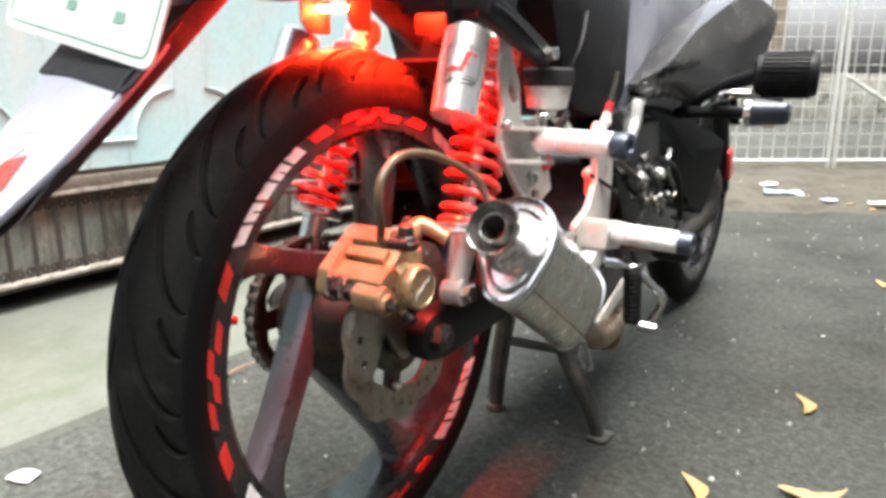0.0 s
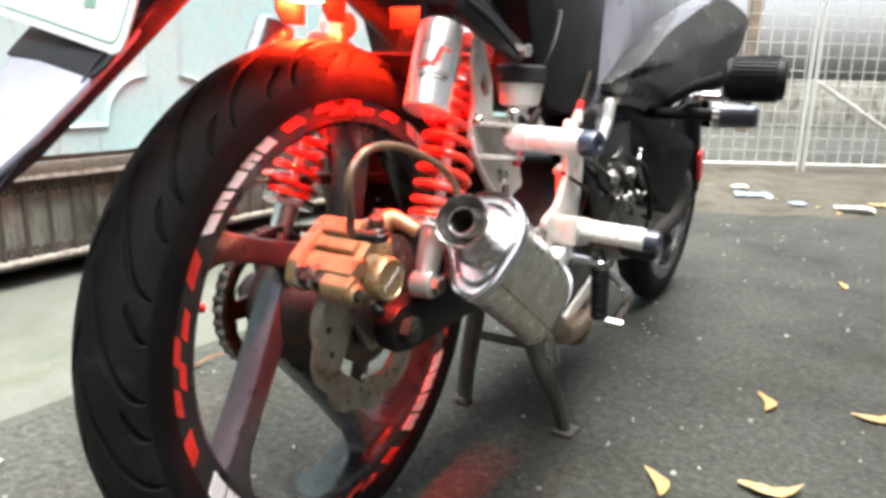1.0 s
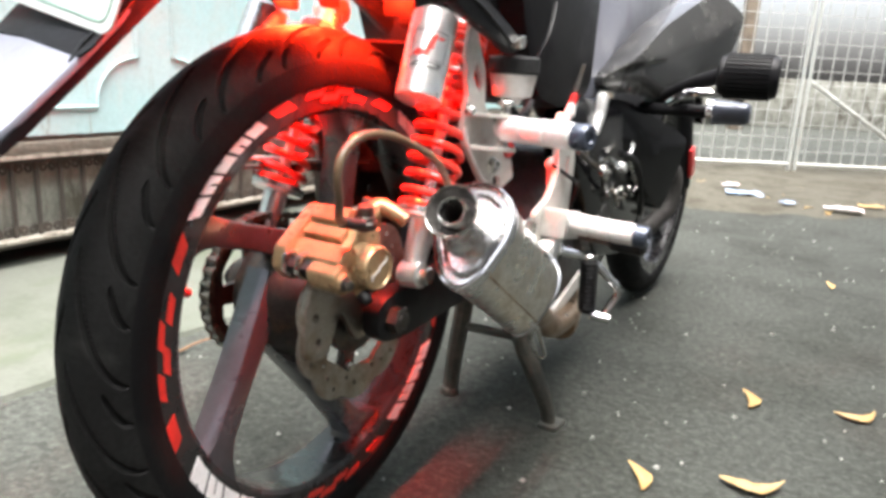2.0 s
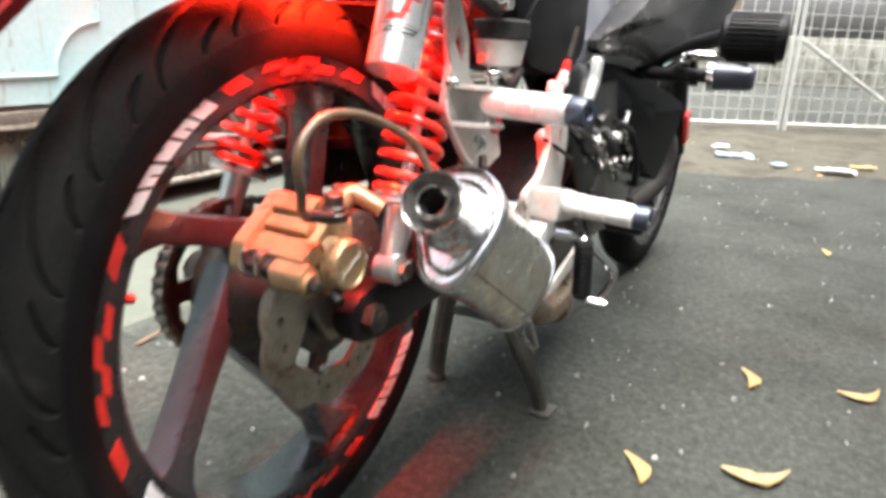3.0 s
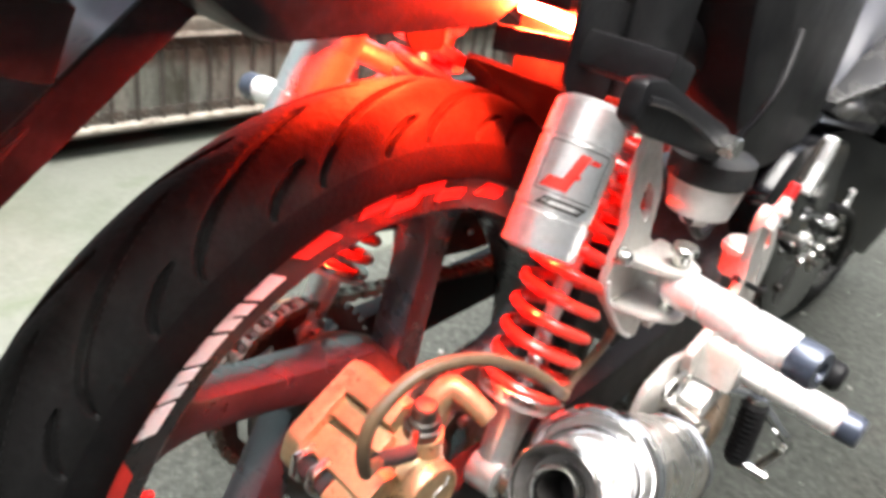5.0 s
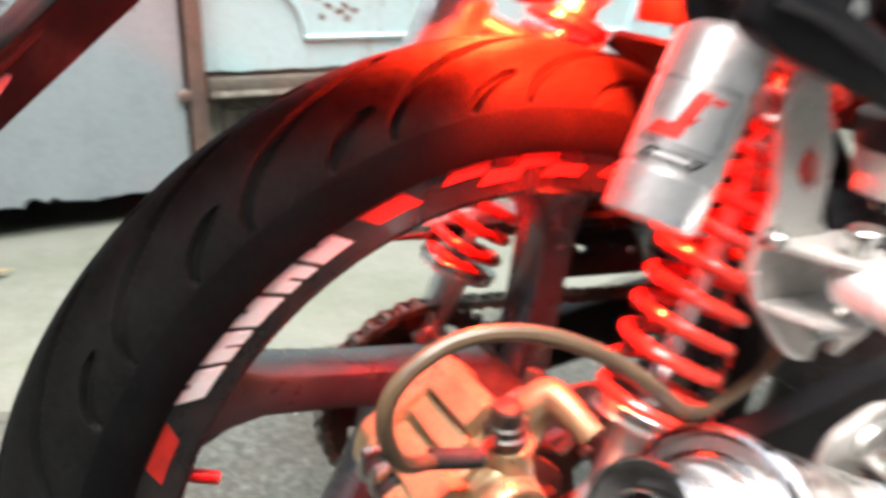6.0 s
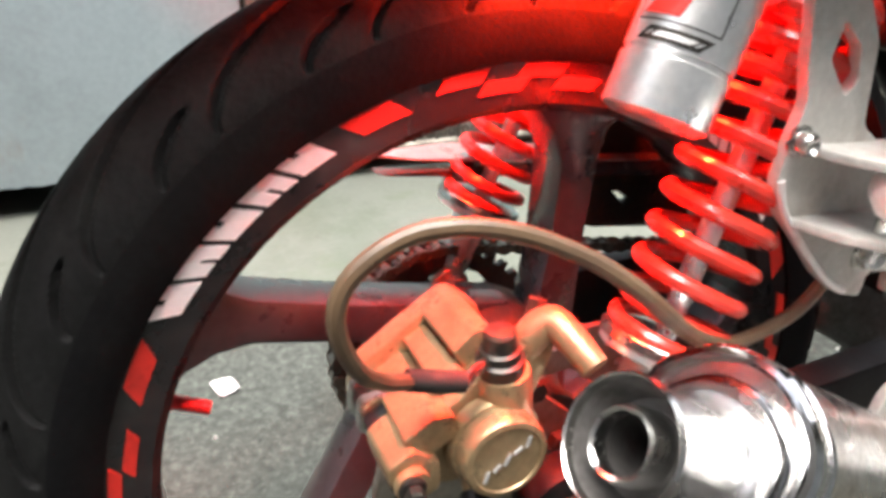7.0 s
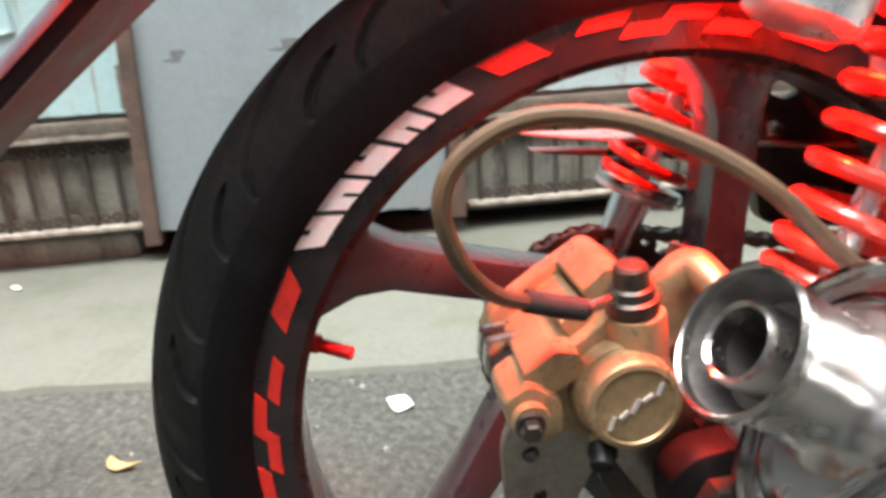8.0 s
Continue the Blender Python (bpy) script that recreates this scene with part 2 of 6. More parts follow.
M_DARKWALL = mat("weathered_dark_wall", (0.15, 0.14, 0.125), 0.9, 0, (0.1, 0.095, 0.085), 0.5, 2, 0.15, 60, 0.3)
M_BARE = mat("scraped_grey_undercoat", (0.16, 0.175, 0.175), 0.6, 0, (0.11, 0.115, 0.11), 0.5, 30, 0.15, 160, 0.2)
M_LEDGE = mat("dirty_brown_ledge_steel", (0.082, 0.072, 0.056), 0.8, 0, (0.115, 0.1, 0.08), 0.5, 9, 0.25, 120, 0.4)
M_POST = mat("red_brown_post_rust", (0.14, 0.09, 0.07), 0.75, 0, (0.075, 0.055, 0.045), 0.5, 10, 0.2, 140, 0.35)
M_SCALE = mat("flaking_pale_primer", (0.3, 0.28, 0.235), 0.8, 0, (0.13, 0.1, 0.08), 0.55, 30, 0.25, 160, 0.4)
M_IRON = mat("dark_wrought_iron", (0.045, 0.038, 0.031), 0.75, 0.1, (0.08, 0.058, 0.042), 0.4, 24, 0.2, 200, 0.3)
M_CONCRETE = mat("mossy_concrete", (0.083, 0.089, 0.073), 0.85, 0, (0.058, 0.067, 0.048), 0.5, 2.2, 0.1, 90, 0.3)
M_WHITEPAINT = mat("chalky_white_paint", (0.5, 0.51, 0.48), 0.6, 0, (0.45, 0.42, 0.37), 0.35, 14, 0.08, 160, 0.1)
M_WOOD = mat("weathered_wood", (0.19, 0.15, 0.11), 0.8, 0, (0.1, 0.08, 0.06), 0.5, 7, 0.2, 80, 0.3)
M_DIRT = mat("brown_soil", (0.07, 0.066, 0.052), 0.95, 0, (0.04, 0.036, 0.027), 0.5, 5, 0.25, 60, 0.6, spec=0.1)
M_LEAF = mat("dry_yellow_leaf", (0.37, 0.25, 0.095), 0.6, 0, (0.25, 0.145, 0.05), 0.4, 60, 0.12, 200, 0.2, island=0.15)
M_PAPER = mat("white_scrap_paper", (0.62, 0.58, 0.58), 0.7, 0, (0.75, 0.4, 0.42), 0.3, 40, 0.04, 200, 0.1)
M_BLUEBAG = mat("blue_plastic_bag", (0.22, 0.3, 0.42), 0.4, 0, (0.36, 0.41, 0.47), 0.4, 12, 0.1, 120, 0.2)
M_TWIG = mat("dry_twig_bark", (0.2, 0.11, 0.06), 0.8, 0, None, 0.4, 60, 0.2, 200, 0.2)
M_PEBBLE = mat("pale_grit", (0.3, 0.3, 0.28), 0.85, 0, (0.12, 0.12, 0.11), 0.6, 9, 0.2, 200, 0.2)
M_CAP = mat("polished_cap_steel", (0.8, 0.795, 0.78), 0.24, 1, (0.54, 0.52, 0.48), 0.4, 28, 0.06, 280, 0.04, 0.08)
M_GREEN = mat("green_foliage", (0.075, 0.11, 0.03), 0.6, 0, (0.05, 0.08, 0.025), 0.4, 6, 0.3, 60, 0.1)
M_YELLOW = mat("yellow_painted_metal", (0.62, 0.5, 0.06), 0.5, 0, None, 0.4, 10, 0.1, 150, 0.1)


def worn_through(m, col, lo, hi, scale, stretch):
    """Lays stains of another colour over a paint: patches and runs where it has worn through."""
    nt = m.node_tree
    N, L = nt.nodes.new, nt.links.new
    b = nt.nodes["Principled BSDF"]
    old = b.inputs["Base Color"].links[0].from_socket
    tc, mp, no = N("ShaderNodeTexCoord"), N("ShaderNodeMapping"), N("ShaderNodeTexNoise")
    mp.inputs["Scale"].default_value = stretch
    no.inputs["Scale"].default_value, no.inputs["Detail"].default_value, no.inputs["Roughness"].default_value = scale, 10, 0.7
    L(tc.outputs["Object"], mp.inputs[0]), L(mp.outputs[0], no.inputs["Vector"])
    mr, mix = N("ShaderNodeMapRange"), N("ShaderNodeMix")
    mr.inputs[1].default_value, mr.inputs[2].default_value = lo, hi
    mix.data_type = "RGBA"
    mix.inputs[7].default_value = (*col, 1)
    L(no.outputs[0], mr.inputs[0]), L(mr.outputs[0], mix.inputs[0]), L(old, mix.inputs[6]), L(mix.outputs[2], b.inputs["Base Color"])
    return m


worn_through(M_WALLBLUE, (0.2, 0.16, 0.12), 0.62, 0.7, 7.0, (1, 1, 0.45))
worn_through(M_WALLBLUE, (0.5, 0.52, 0.5), 0.56, 0.72, 4.0, (1, 1.2, 0.5))
worn_through(M_WALLBLUE, (0.24, 0.2, 0.15), 0.6, 0.68, 8.0, (1, 5, 0.25))
worn_through(M_PANELGREY, (0.27, 0.27, 0.25), 0.63, 0.74, 5.0, (1, 1.4, 0.5))
worn_through(M_PANELGREY, (0.4, 0.46, 0.48), 0.56, 0.75, 2.4, (1, 1, 0.7))
worn_through(M_CONCRETE, (0.06, 0.06, 0.048), 0.6, 0.7, 5.0, (1, 0.5, 1))
worn_through(M_CONCRETE, (0.05, 0.066, 0.036), 0.56, 0.72, 3.2, (1, 0.6, 1))
worn_through(M_GRIMY, (0.075, 0.068, 0.05), 0.5, 0.62, 5.0, (1, 5, 1.2))
worn_through(M_GRIMY, (0.34, 0.335, 0.3), 0.6, 0.72, 6.0, (1, 3, 0.8))
worn_through(M_LEDGE, (0.045, 0.038, 0.03), 0.58, 0.68, 16.0, (1, 1, 1))
worn_through(M_POST, (0.3, 0.26, 0.22), 0.64, 0.7, 16.0, (1, 1, 0.6))
worn_through(M_CAN, (0.2, 0.15, 0.1), 0.64, 0.76, 34.0, (1, 1, 1))
worn_through(M_GOLD, (0.1, 0.07, 0.04), 0.62, 0.74, 45.0, (1, 1, 1))
worn_through(M_TREAD, (0.09, 0.09, 0.083), 0.68, 0.78, 42.0, (1, 1, 1))
worn_through(M_TREAD, (0.028, 0.0285, 0.027), 0.55, 0.75, 9.0, (0.5, 1, 1))


def asphalt():
    m = mat("worn_asphalt", (0.044, 0.047, 0.0415), 0.95, 0, (0.028, 0.0295, 0.0255), 0.55, 2.9, 0.32, 75, 0.45, spec=0.1)
    nt = m.node_tree
    N, L = nt.nodes.new, nt.links.new
    b = nt.nodes["Principled BSDF"]
    old = b.inputs["Base Color"].links[0].from_socket
    tc, vo = N("ShaderNodeTexCoord"), N("ShaderNodeTexVoronoi")
    vo.inputs["Scale"].default_value = 210
    L(tc.outputs["Object"], vo.inputs["Vector"])
    sep = N("ShaderNodeSeparateColor")
    L(vo.outputs["Color"], sep.inputs[0])
    mr = N("ShaderNodeMapRange")
    mr.inputs[1].default_value, mr.inputs[2].default_value, mr.inputs[3].default_value, mr.inputs[4].default_value = 0.45, 1.0, 0.88, 1.28
    L(sep.outputs[0], mr.inputs[0])
    mul = N("ShaderNodeVectorMath")
    mul.operation = "SCALE"
    L(old, mul.inputs[0]), L(mr.outputs[0], mul.inputs["Scale"]), L(mul.outputs[0], b.inputs["Base Color"])
    # unevenly paler towards the concrete strip
    pos, no, add, band = N("ShaderNodeSeparateXYZ"), N("ShaderNodeTexNoise"), N("ShaderNodeMath"), N("ShaderNodeMapRange")
    no.inputs["Scale"].default_value, no.inputs["Detail"].default_value = 3.5, 8
    add.operation = "MULTIPLY_ADD"
    add.inputs[1].default_value = 0.45
    L(tc.outputs["Object"], pos.inputs[0]), L(tc.outputs["Object"], no.inputs["Vector"])
    L(no.outputs[0], add.inputs[0]), L(pos.outputs["X"], add.inputs[2])
    band.inputs[1].default_value, band.inputs[2].default_value, band.inputs[3].default_value, band.inputs[4].default_value = 0.25, -0.3, 1.0, 1.2
    L(add.outputs[0], band.inputs[0])
    paler = N("ShaderNodeVectorMath")
    paler.operation = "SCALE"
    L(mul.outputs[0], paler.inputs[0]), L(band.outputs[0], paler.inputs["Scale"]), L(paler.outputs[0], b.inputs["Base Color"])
    bp = b.inputs["Normal"].links[0].from_node
    L(vo.outputs["Distance"], bp.inputs["Height"])
    return m


M_ASPHALT = asphalt()

# ---- the large structure ----
WALL = -1.25  # face of the steel wall along the yard


def flat(name, x0, x1, y0, y1, z, material, label, kind="structure", cuts=1):
    me = Geo()
    me.add([(x0, y0, z), (x1, y0, z), (x1, y1, z), (x0, y1, z)], [(0, 1, 2, 3)])
    return place(me, name, material, None, label, "ground", "", kind)


flat("ground", -300, 300, -300, 300, 0.0, M_ASPHALT, "worn grey asphalt yard with pale speckled grit")

# concrete strip along the wall, its edge worn and uneven
geo = Geo()
edge = [(-0.6 - 0.125 * min(max(-0.12 - 0.05 * y, 0), 0.8) + 0.018 * noise.noise((0, y * 0.13, 0)) + 0.012 * noise.noise((5, y * 0.9, 0)), y * 0.05) for y in range(-90, 91)]
verts = [(-1.95, y, 0.009) for _, y in edge] + [(x, y, 0.009) for x, y in edge] + [(x + 0.006, y, -0.001) for x, y in edge]
n = len(edge)
geo.add(verts, [(i + r * n, i + (r + 1) * n, i + 1 + (r + 1) * n, i + 1 + r * n) for i in range(n - 1) for r in (0, 1)])
place(geo, "pavement", M_CONCRETE, None, "mossy pale concrete strip along the steel wall", "pavement", "", "structure")

# the wall: painted sheets above, a rusty ledge, a low band of bars and scrolls
wall_west = place(Geo().box((0.02, 0.001, 0.001), pose(-1.9, 0, 1.0)), "wall_west", M_GRIMY, None, "faded blue sheet-steel wall with rusty ledge and scrollwork", "wall", "", "structure")
part("back_wall", Geo().box((0.05, 9.0, 1.3), pose(-1.93, 0.2, 0.65)), M_GRIMY, wall_west, "dark grimy wall behind the bars")

# unseen cover, added to block daylight so the gap below stays dark
part("gap_light_stop", Geo().box((0.72, 9.0, 0.02), pose(-1.6, 0.2, 1.33)), M_IRON, wall_west, "unseen cover added to keep daylight out of the gap")


def ragged_edge(y0, y1, z, rough, seed, step=0.012):
    """Points along a wavering, flaking edge."""
    n = max(int((y1 - y0) / step), 2)
    return [(y0 + (y1 - y0) * k / n, z + rough * (noise.noise((k * 0.23, seed, 0)) + 0.7 * noise.noise((k * 0.9, seed, 4)))) for k in range(n + 1)]


def sheet(y0, y1, dz):
    """One bay of the wall: painted sheet with a flaking foot, ledge, rails and the grimy band behind the bars."""
    foot = ragged_edge(y0, y1, 0.319 + dz, 0.004, y0)
    part("sheet", Geo().prism(foot + [(y1, 1.35), (y0, 1.35)], side(WALL - 0.014), 0.012, 0), M_WALLBLUE, wall_west)
    part("backing", Geo().box((0.01, y1 - y0, 0.1), pose(WALL - 0.013, (y0 + y1) / 2, 0.3 + dz)), M_LEDGE, wall_west, "dirty bare steel under the flaked paint")
    part("ledge", Geo().box((0.03, y1 - y0, 0.034), pose(WALL - 0.002, (y0 + y1) / 2, 0.289 + dz), 0.006), M_LEDGE, wall_west, "dirty brown steel ledge")
    flakes = ragged_edge(y0, y1, 0.278 + dz, 0.0035, y0 + 7)
    part("ledge_lip", Geo().prism([(y0, 0.268 + dz), (y1, 0.268 + dz)] + flakes[::-1], side(WALL + 0.012), 0.0035, 0), M_SCALE, wall_west, "flaking pale lower lip of the ledge")
    part("rail", Geo().box((0.034, y1 - y0, 0.011), pose(WALL - 0.002, (y0 + y1) / 2, 0.0705 + dz), 0.003), M_SCALE, wall_west, "flaking bottom rail")
    part("rail", Geo().box((0.026, y1 - y0, 0.012), pose(WALL - 0.006, (y0 + y1) / 2, 0.061 + dz), 0.003), M_IRON, wall_west)
    part("rail", Geo().box((0.02, y1 - y0, 0.01), pose(WALL - 0.006, (y0 + y1) / 2, 0.262 + dz), 0.003), M_IRON, wall_west)
    part("band_sheet", Geo().box((0.006, y1 - y0, 0.22), pose(WALL - 0.03, (y0 + y1) / 2, 0.168 + dz)), M_GRIMY, wall_west, "grimy beige sheet behind the bars")


def moulding(y0, y1, z0, z1):
    """A raised frame with scooped corners, pressed on the sheet."""
    r, x, pts = 0.128, WALL + 0.0005, []
    for cy, cz, a0 in ((y0, z0, 90), (y1, z0, 180), (y1, z1, 270), (y0, z1, 0)):
        for k in range(7):
            a = radians(a0 - k * 15)
            pts.append((x, cy + r * math.cos(a), cz + r * math.sin(a)))
    part("moulding", Geo().tube(pts, 0.0055, 8, 1, True), M_WALLBLUE, wall_west, "raised frame moulding")


for y0, y1, dz in ((-4.0, -0.585, 0.02), (0.11, 3.4, 0.0)):
    sheet(y0, y1, dz)
for y0, y1 in ((-2.1, -1.5), (-1.4, -0.8), (0.2, 0.745), (0.86, 1.4), (1.52, 2.06)):
    moulding(y0, y1, 0.385, 1.22)
# faded painted sprig inside the pressed frame
for y, z, turn, ln in ((0.365, 0.47, 30, 0.026), (0.385, 0.452, -20, 0.022), (0.37, 0.428, 70, 0.018), (0.412, 0.44, 10, 0.026), (0.43, 0.425, 60, 0.022), (0.425, 0.452, -40, 0.024), (0.448, 0.442, 20, 0.02), (0.39, 0.49, -60, 0.024)):
    petal = [(ln * (k / 8 - 0.5), 0.0065 * math.sin(math.pi * k / 8)) for k in range(9)] + [(ln * (k / 8 - 0.5), -0.0065 * math.sin(math.pi * k / 8)) for k in range(7, 0, -1)]
    c, sn = math.cos(radians(turn)), math.sin(radians(turn))
    part("sprig_petal", Geo().prism([(y + p * c - q * sn, z + p * sn + q * c) for p, q in petal], side(WALL - 0.0024), 0.0012, 0), M_POST, wall_west, "faded red-brown painted petal")

# plain grey door sheet between two rusty posts, its foot eaten ragged
ragged = [(-0.6 + 0.66 * k / 44, 0.076 + 0.006 * noise.noise((k * 0.35, 3, 0)) + (0.012 if k in (23, 24, 26) else 0) - (0.005 if k % 9 == 4 else 0)) for k in range(45)]
grey = place(Geo().prism(ragged + [(0.06, 1.35), (-0.56, 1.35)], side(WALL - 0.004), 0.02, 0.002), "door_1", M_PANELGREY, None, "plain grey-white sheet-steel door, scuffed, with ragged foot", "door", "", "structure")
for yy, zz, ln in ((-0.49, 0.448, 0.036), (-0.26, 0.457, 0.052), (-0.03, 0.458, 0.036)):
    tear = [(yy - ln * 0.75, zz - 0.012), (yy - ln * 0.1, zz - 0.0145), (yy + ln * 0.25, zz - 0.0125), (yy + ln * 0.3, zz - 0.004), (yy + ln * 0.55, zz + 0.002), (yy + ln * 0.52, zz + 0.0095), (yy + ln * 0.05, zz + 0.011), (yy - ln * 0.28, zz + 0.0085), (yy - ln * 0.2, zz - 0.006), (yy - ln * 0.72, zz - 0.0095)]
    part("torn_patch", Geo().prism(tear, side(WALL + 0.0145), 0.0022, 0), M_BARE, grey, "dark torn patch")
for lo, hi in ((-0.6, -0.545), (0.084, 0.094)):
    g = Geo().prism([(lo - 0.016, 0.05), (lo + 0.016, 0.05), (hi + 0.016, 1.35), (hi - 0.016, 1.35)], side(WALL - 0.01), 0.045, 0.003)
    place(g, "trim", M_POST, None, "rusty red-brown steel door post", "post", "", "structure")
part("hinge", Geo().box((0.03, 0.04, 0.02), pose(WALL + 0.012, 0.066, 0.277, 8), 0.004), M_POST, wall_west, "rusty hinge strap")
part("bent_tab", Geo().prism([(-0.618, 0.345), (-0.6, 0.35), (-0.604, 0.438), (-0.616, 0.434)], side(WALL + 0.002), 0.003, 0.0005), M_DARKWALL, wall_west, "dark bent steel tab")

# threshold slab and the dark gap
place(Geo().box((0.05, 3.2, 0.07), pose(-1.31, -2.25, 0.035), 0.006), "trim", M_GRIMY, None, "grimy low sill board under the bars", "sill", "", "structure")

# bars and scrolls of the band

def scroll_geo():
    g = Geo()
    for s in (-1, 1):
        pts = [(0, s * (0.0135 + 0.0125 * (1 - k / 26) * math.cos(k * 0.42)), 0.0125 * (1 - k / 26) * math.sin(k * 0.42)) for k in range(20)]
        g.tube(pts, 0.0036, 6, 1)
    return g


def repeat(proto, parent, spots):
    """Copies of one piece, sharing its mesh."""
    for m in spots:
        o = new(proto.name.split(".")[0], proto.data)
        o.parent = parent
        o.matrix_basis = m


bar0 = part("bar", Geo().cyl((0, 0, 0.066), (0, 0, 0.268), 0.0062, seg=8), M_IRON, wall_west)
scroll0 = part("scroll", scroll_geo(), M_IRON, wall_west)
STEP = 0.061
spots = [(0.142 + STEP * k, 0.0) for k in range(44)] + [(-0.657 - STEP * k, 0.02) for k in range(24)]
bars = [pose(WALL - 0.008, y, dz) for y, dz in spots]
bar0.matrix_basis = bars[0]
repeat(bar0, wall_west, bars[1:])
scrolls = [pose(WALL - 0.008, y + STEP / 2, z + dz) for y, dz in spots for z in (0.0905, 0.242)]
scroll0.matrix_basis = scrolls[0]
repeat(scroll0, wall_west, scrolls[1:])

# the yard's other sides: unseen walls and roof added to shape light and reflections
place(Geo().box((0.2, 12.0, 4.4), pose(2.1, 0.0, 2.2), 0.01), "wall_east_unseen", M_PLASTER, None, "unseen pale plaster wall added to shape light and reflections", "wall", "", "structure")

place(Geo().box((8.0, 0.2, 3.4), pose(-0.5, -4.2, 1.7), 0.01), "wall_south_unseen", M_DARKWALL, None, "unseen grimy wall added behind to shape light and reflections", "wall", "", "structure")

ribs = [(1.18 + 0.08 * k, 2.75 + 0.05 * k * 0.4 + (0.03 if k % 2 else 0)) for k in range(12)]
roof = Geo().prism(ribs + [(x, z + 0.02) for x, z in reversed(ribs)], Matrix(((1, 0, 0, 0), (0, 0, -1, 2.2), (0, 1, 0, 0), (0, 0, 0, 1))), 6.4, 0)
place(roof, "roof", M_DARKWALL, None, "unseen ribbed sheet roof added to darken light and reflections", "roof", "", "structure")

# ---- the white mesh gate across the end of the yard ----
GATE = pose(-0.43, 3.96, 0, 0, 0, math.degrees(math.atan2(0.54, 0.84)))


def gate(u0, u1, brace):
    g = thing("mesh_gate", "white-painted welded wire mesh gate across the yard's end", "gate", "mesh gates")
    for u in (u0, u1):
        part("frame_post", Geo().cyl(GATE @ Vector((u, 0, 0.0)), GATE @ Vector((u, 0, 1.75)), 0.0105, seg=12), M_WHITEPAINT, g)
    for z in (0.05, 1.72):
        part("frame_rail", Geo().cyl(GATE @ Vector((u0, 0, z)), GATE @ Vector((u1, 0, z)), 0.011, seg=12), M_WHITEPAINT, g)
    if brace:
        part("brace", Geo().cyl(GATE @ Vector((u0, 0.02, 0.55)), GATE @ Vector((u1, 0.02, 0.03)), 0.013, seg=10), M_WHITEPAINT, g)
    v0 = part("wire", Geo().cyl((0, 0, 0.05), (0, 0, 1.72), 0.0031, seg=6, bev=0), M_WHITEPAINT, g)
    h0 = part("cross_wire", Geo().cyl((0, 0, 0), (u1 - u0, 0, 0), 0.002, seg=6, bev=0), M_WHITEPAINT, g)
    n = int((u1 - u0) / 0.075)
    v0.matrix_basis = GATE @ pose(u0 + 0.05, 0, 0)
    repeat(v0, g, [GATE @ pose(u0 + 0.05 + 0.075 * k, 0, 0) for k in range(1, n)])
    h0.matrix_basis = GATE @ pose(u0, 0.006, 0.13)
    repeat(h0, g, [GATE @ pose(u0, 0.006, 0.13 + 0.078 * k) for k in range(1, 20)])


gate(-1.0, 0.58, False)
gate(0.62, 1.5, True)
pillar = place(Geo().box((0.35, 0.3, 2.4), GATE @ pose(1.75, 0.1, 1.2), 0.01), "pillar", M_GRIMY, None, "grey concrete pillar beside the mesh gate", "pillar", "", "structure")

# soil and litter before the gate
geo = Geo()
nx, ny = 60, 26
verts = [GATE @ Vector((-1.2 + 3.4 * i / nx, -1.5 + 2.0 * j / ny + 0.12 * noise.noise((i * 0.2, 0, 7)), (0.012 + 0.03 * max(noise.noise((i * 0.25, j * 0.25, 1)), 0) + 0.008 * noise.noise((i * 0.9, j * 0.9, 2))) * min(1, j / 7) - 0.003)) for j in range(ny + 1) for i in range(nx + 1)]
geo.add(verts, [(j * (nx + 1) + i, j * (nx + 1) + i + 1, (j + 1) * (nx + 1) + i + 1, (j + 1) * (nx + 1) + i) for j in range(ny) for i in range(nx)])
tagged(place(geo, "soil", M_DIRT, None, "brown trodden soil with litter before the gate", "soil", "", "stuff"))

# ---- beyond the gate ----
far = pose(-0.43, 3.96, 0, 0, 0, math.degrees(math.atan2(0.54, 0.84)))
place(Geo().box((7.0, 0.15, 0.55), far @ pose(1.0, 4.2, 0.275), 0.01), "wall_north", M_GRIMY, None, "low grey block wall beyond the gate", "wall", "", "structure")
for u, w, s in ((0.35, 3.6, 0.1), (0.75, 3.9, 0.14), (1.7, 3.4, 0.12)):
    place(Geo().box((s, s, 2.6), far @ pose(u, w, 1.3), 0.008), "wooden_post", M_WOOD, None, "weathered brown wooden post beyond the gate", "post", "posts beyond the gate")
place(Geo().box((0.16, 0.03, 0.3), far @ pose(0.98, 3.3, 0.8), 0.004).cyl(far @ Vector((0.98, 3.32, 0)), far @ Vector((0.98, 3.32, 0.66)), 0.02), "yellow_sign", M_YELLOW, None, "yellow painted board on a post beyond the gate", "sign")


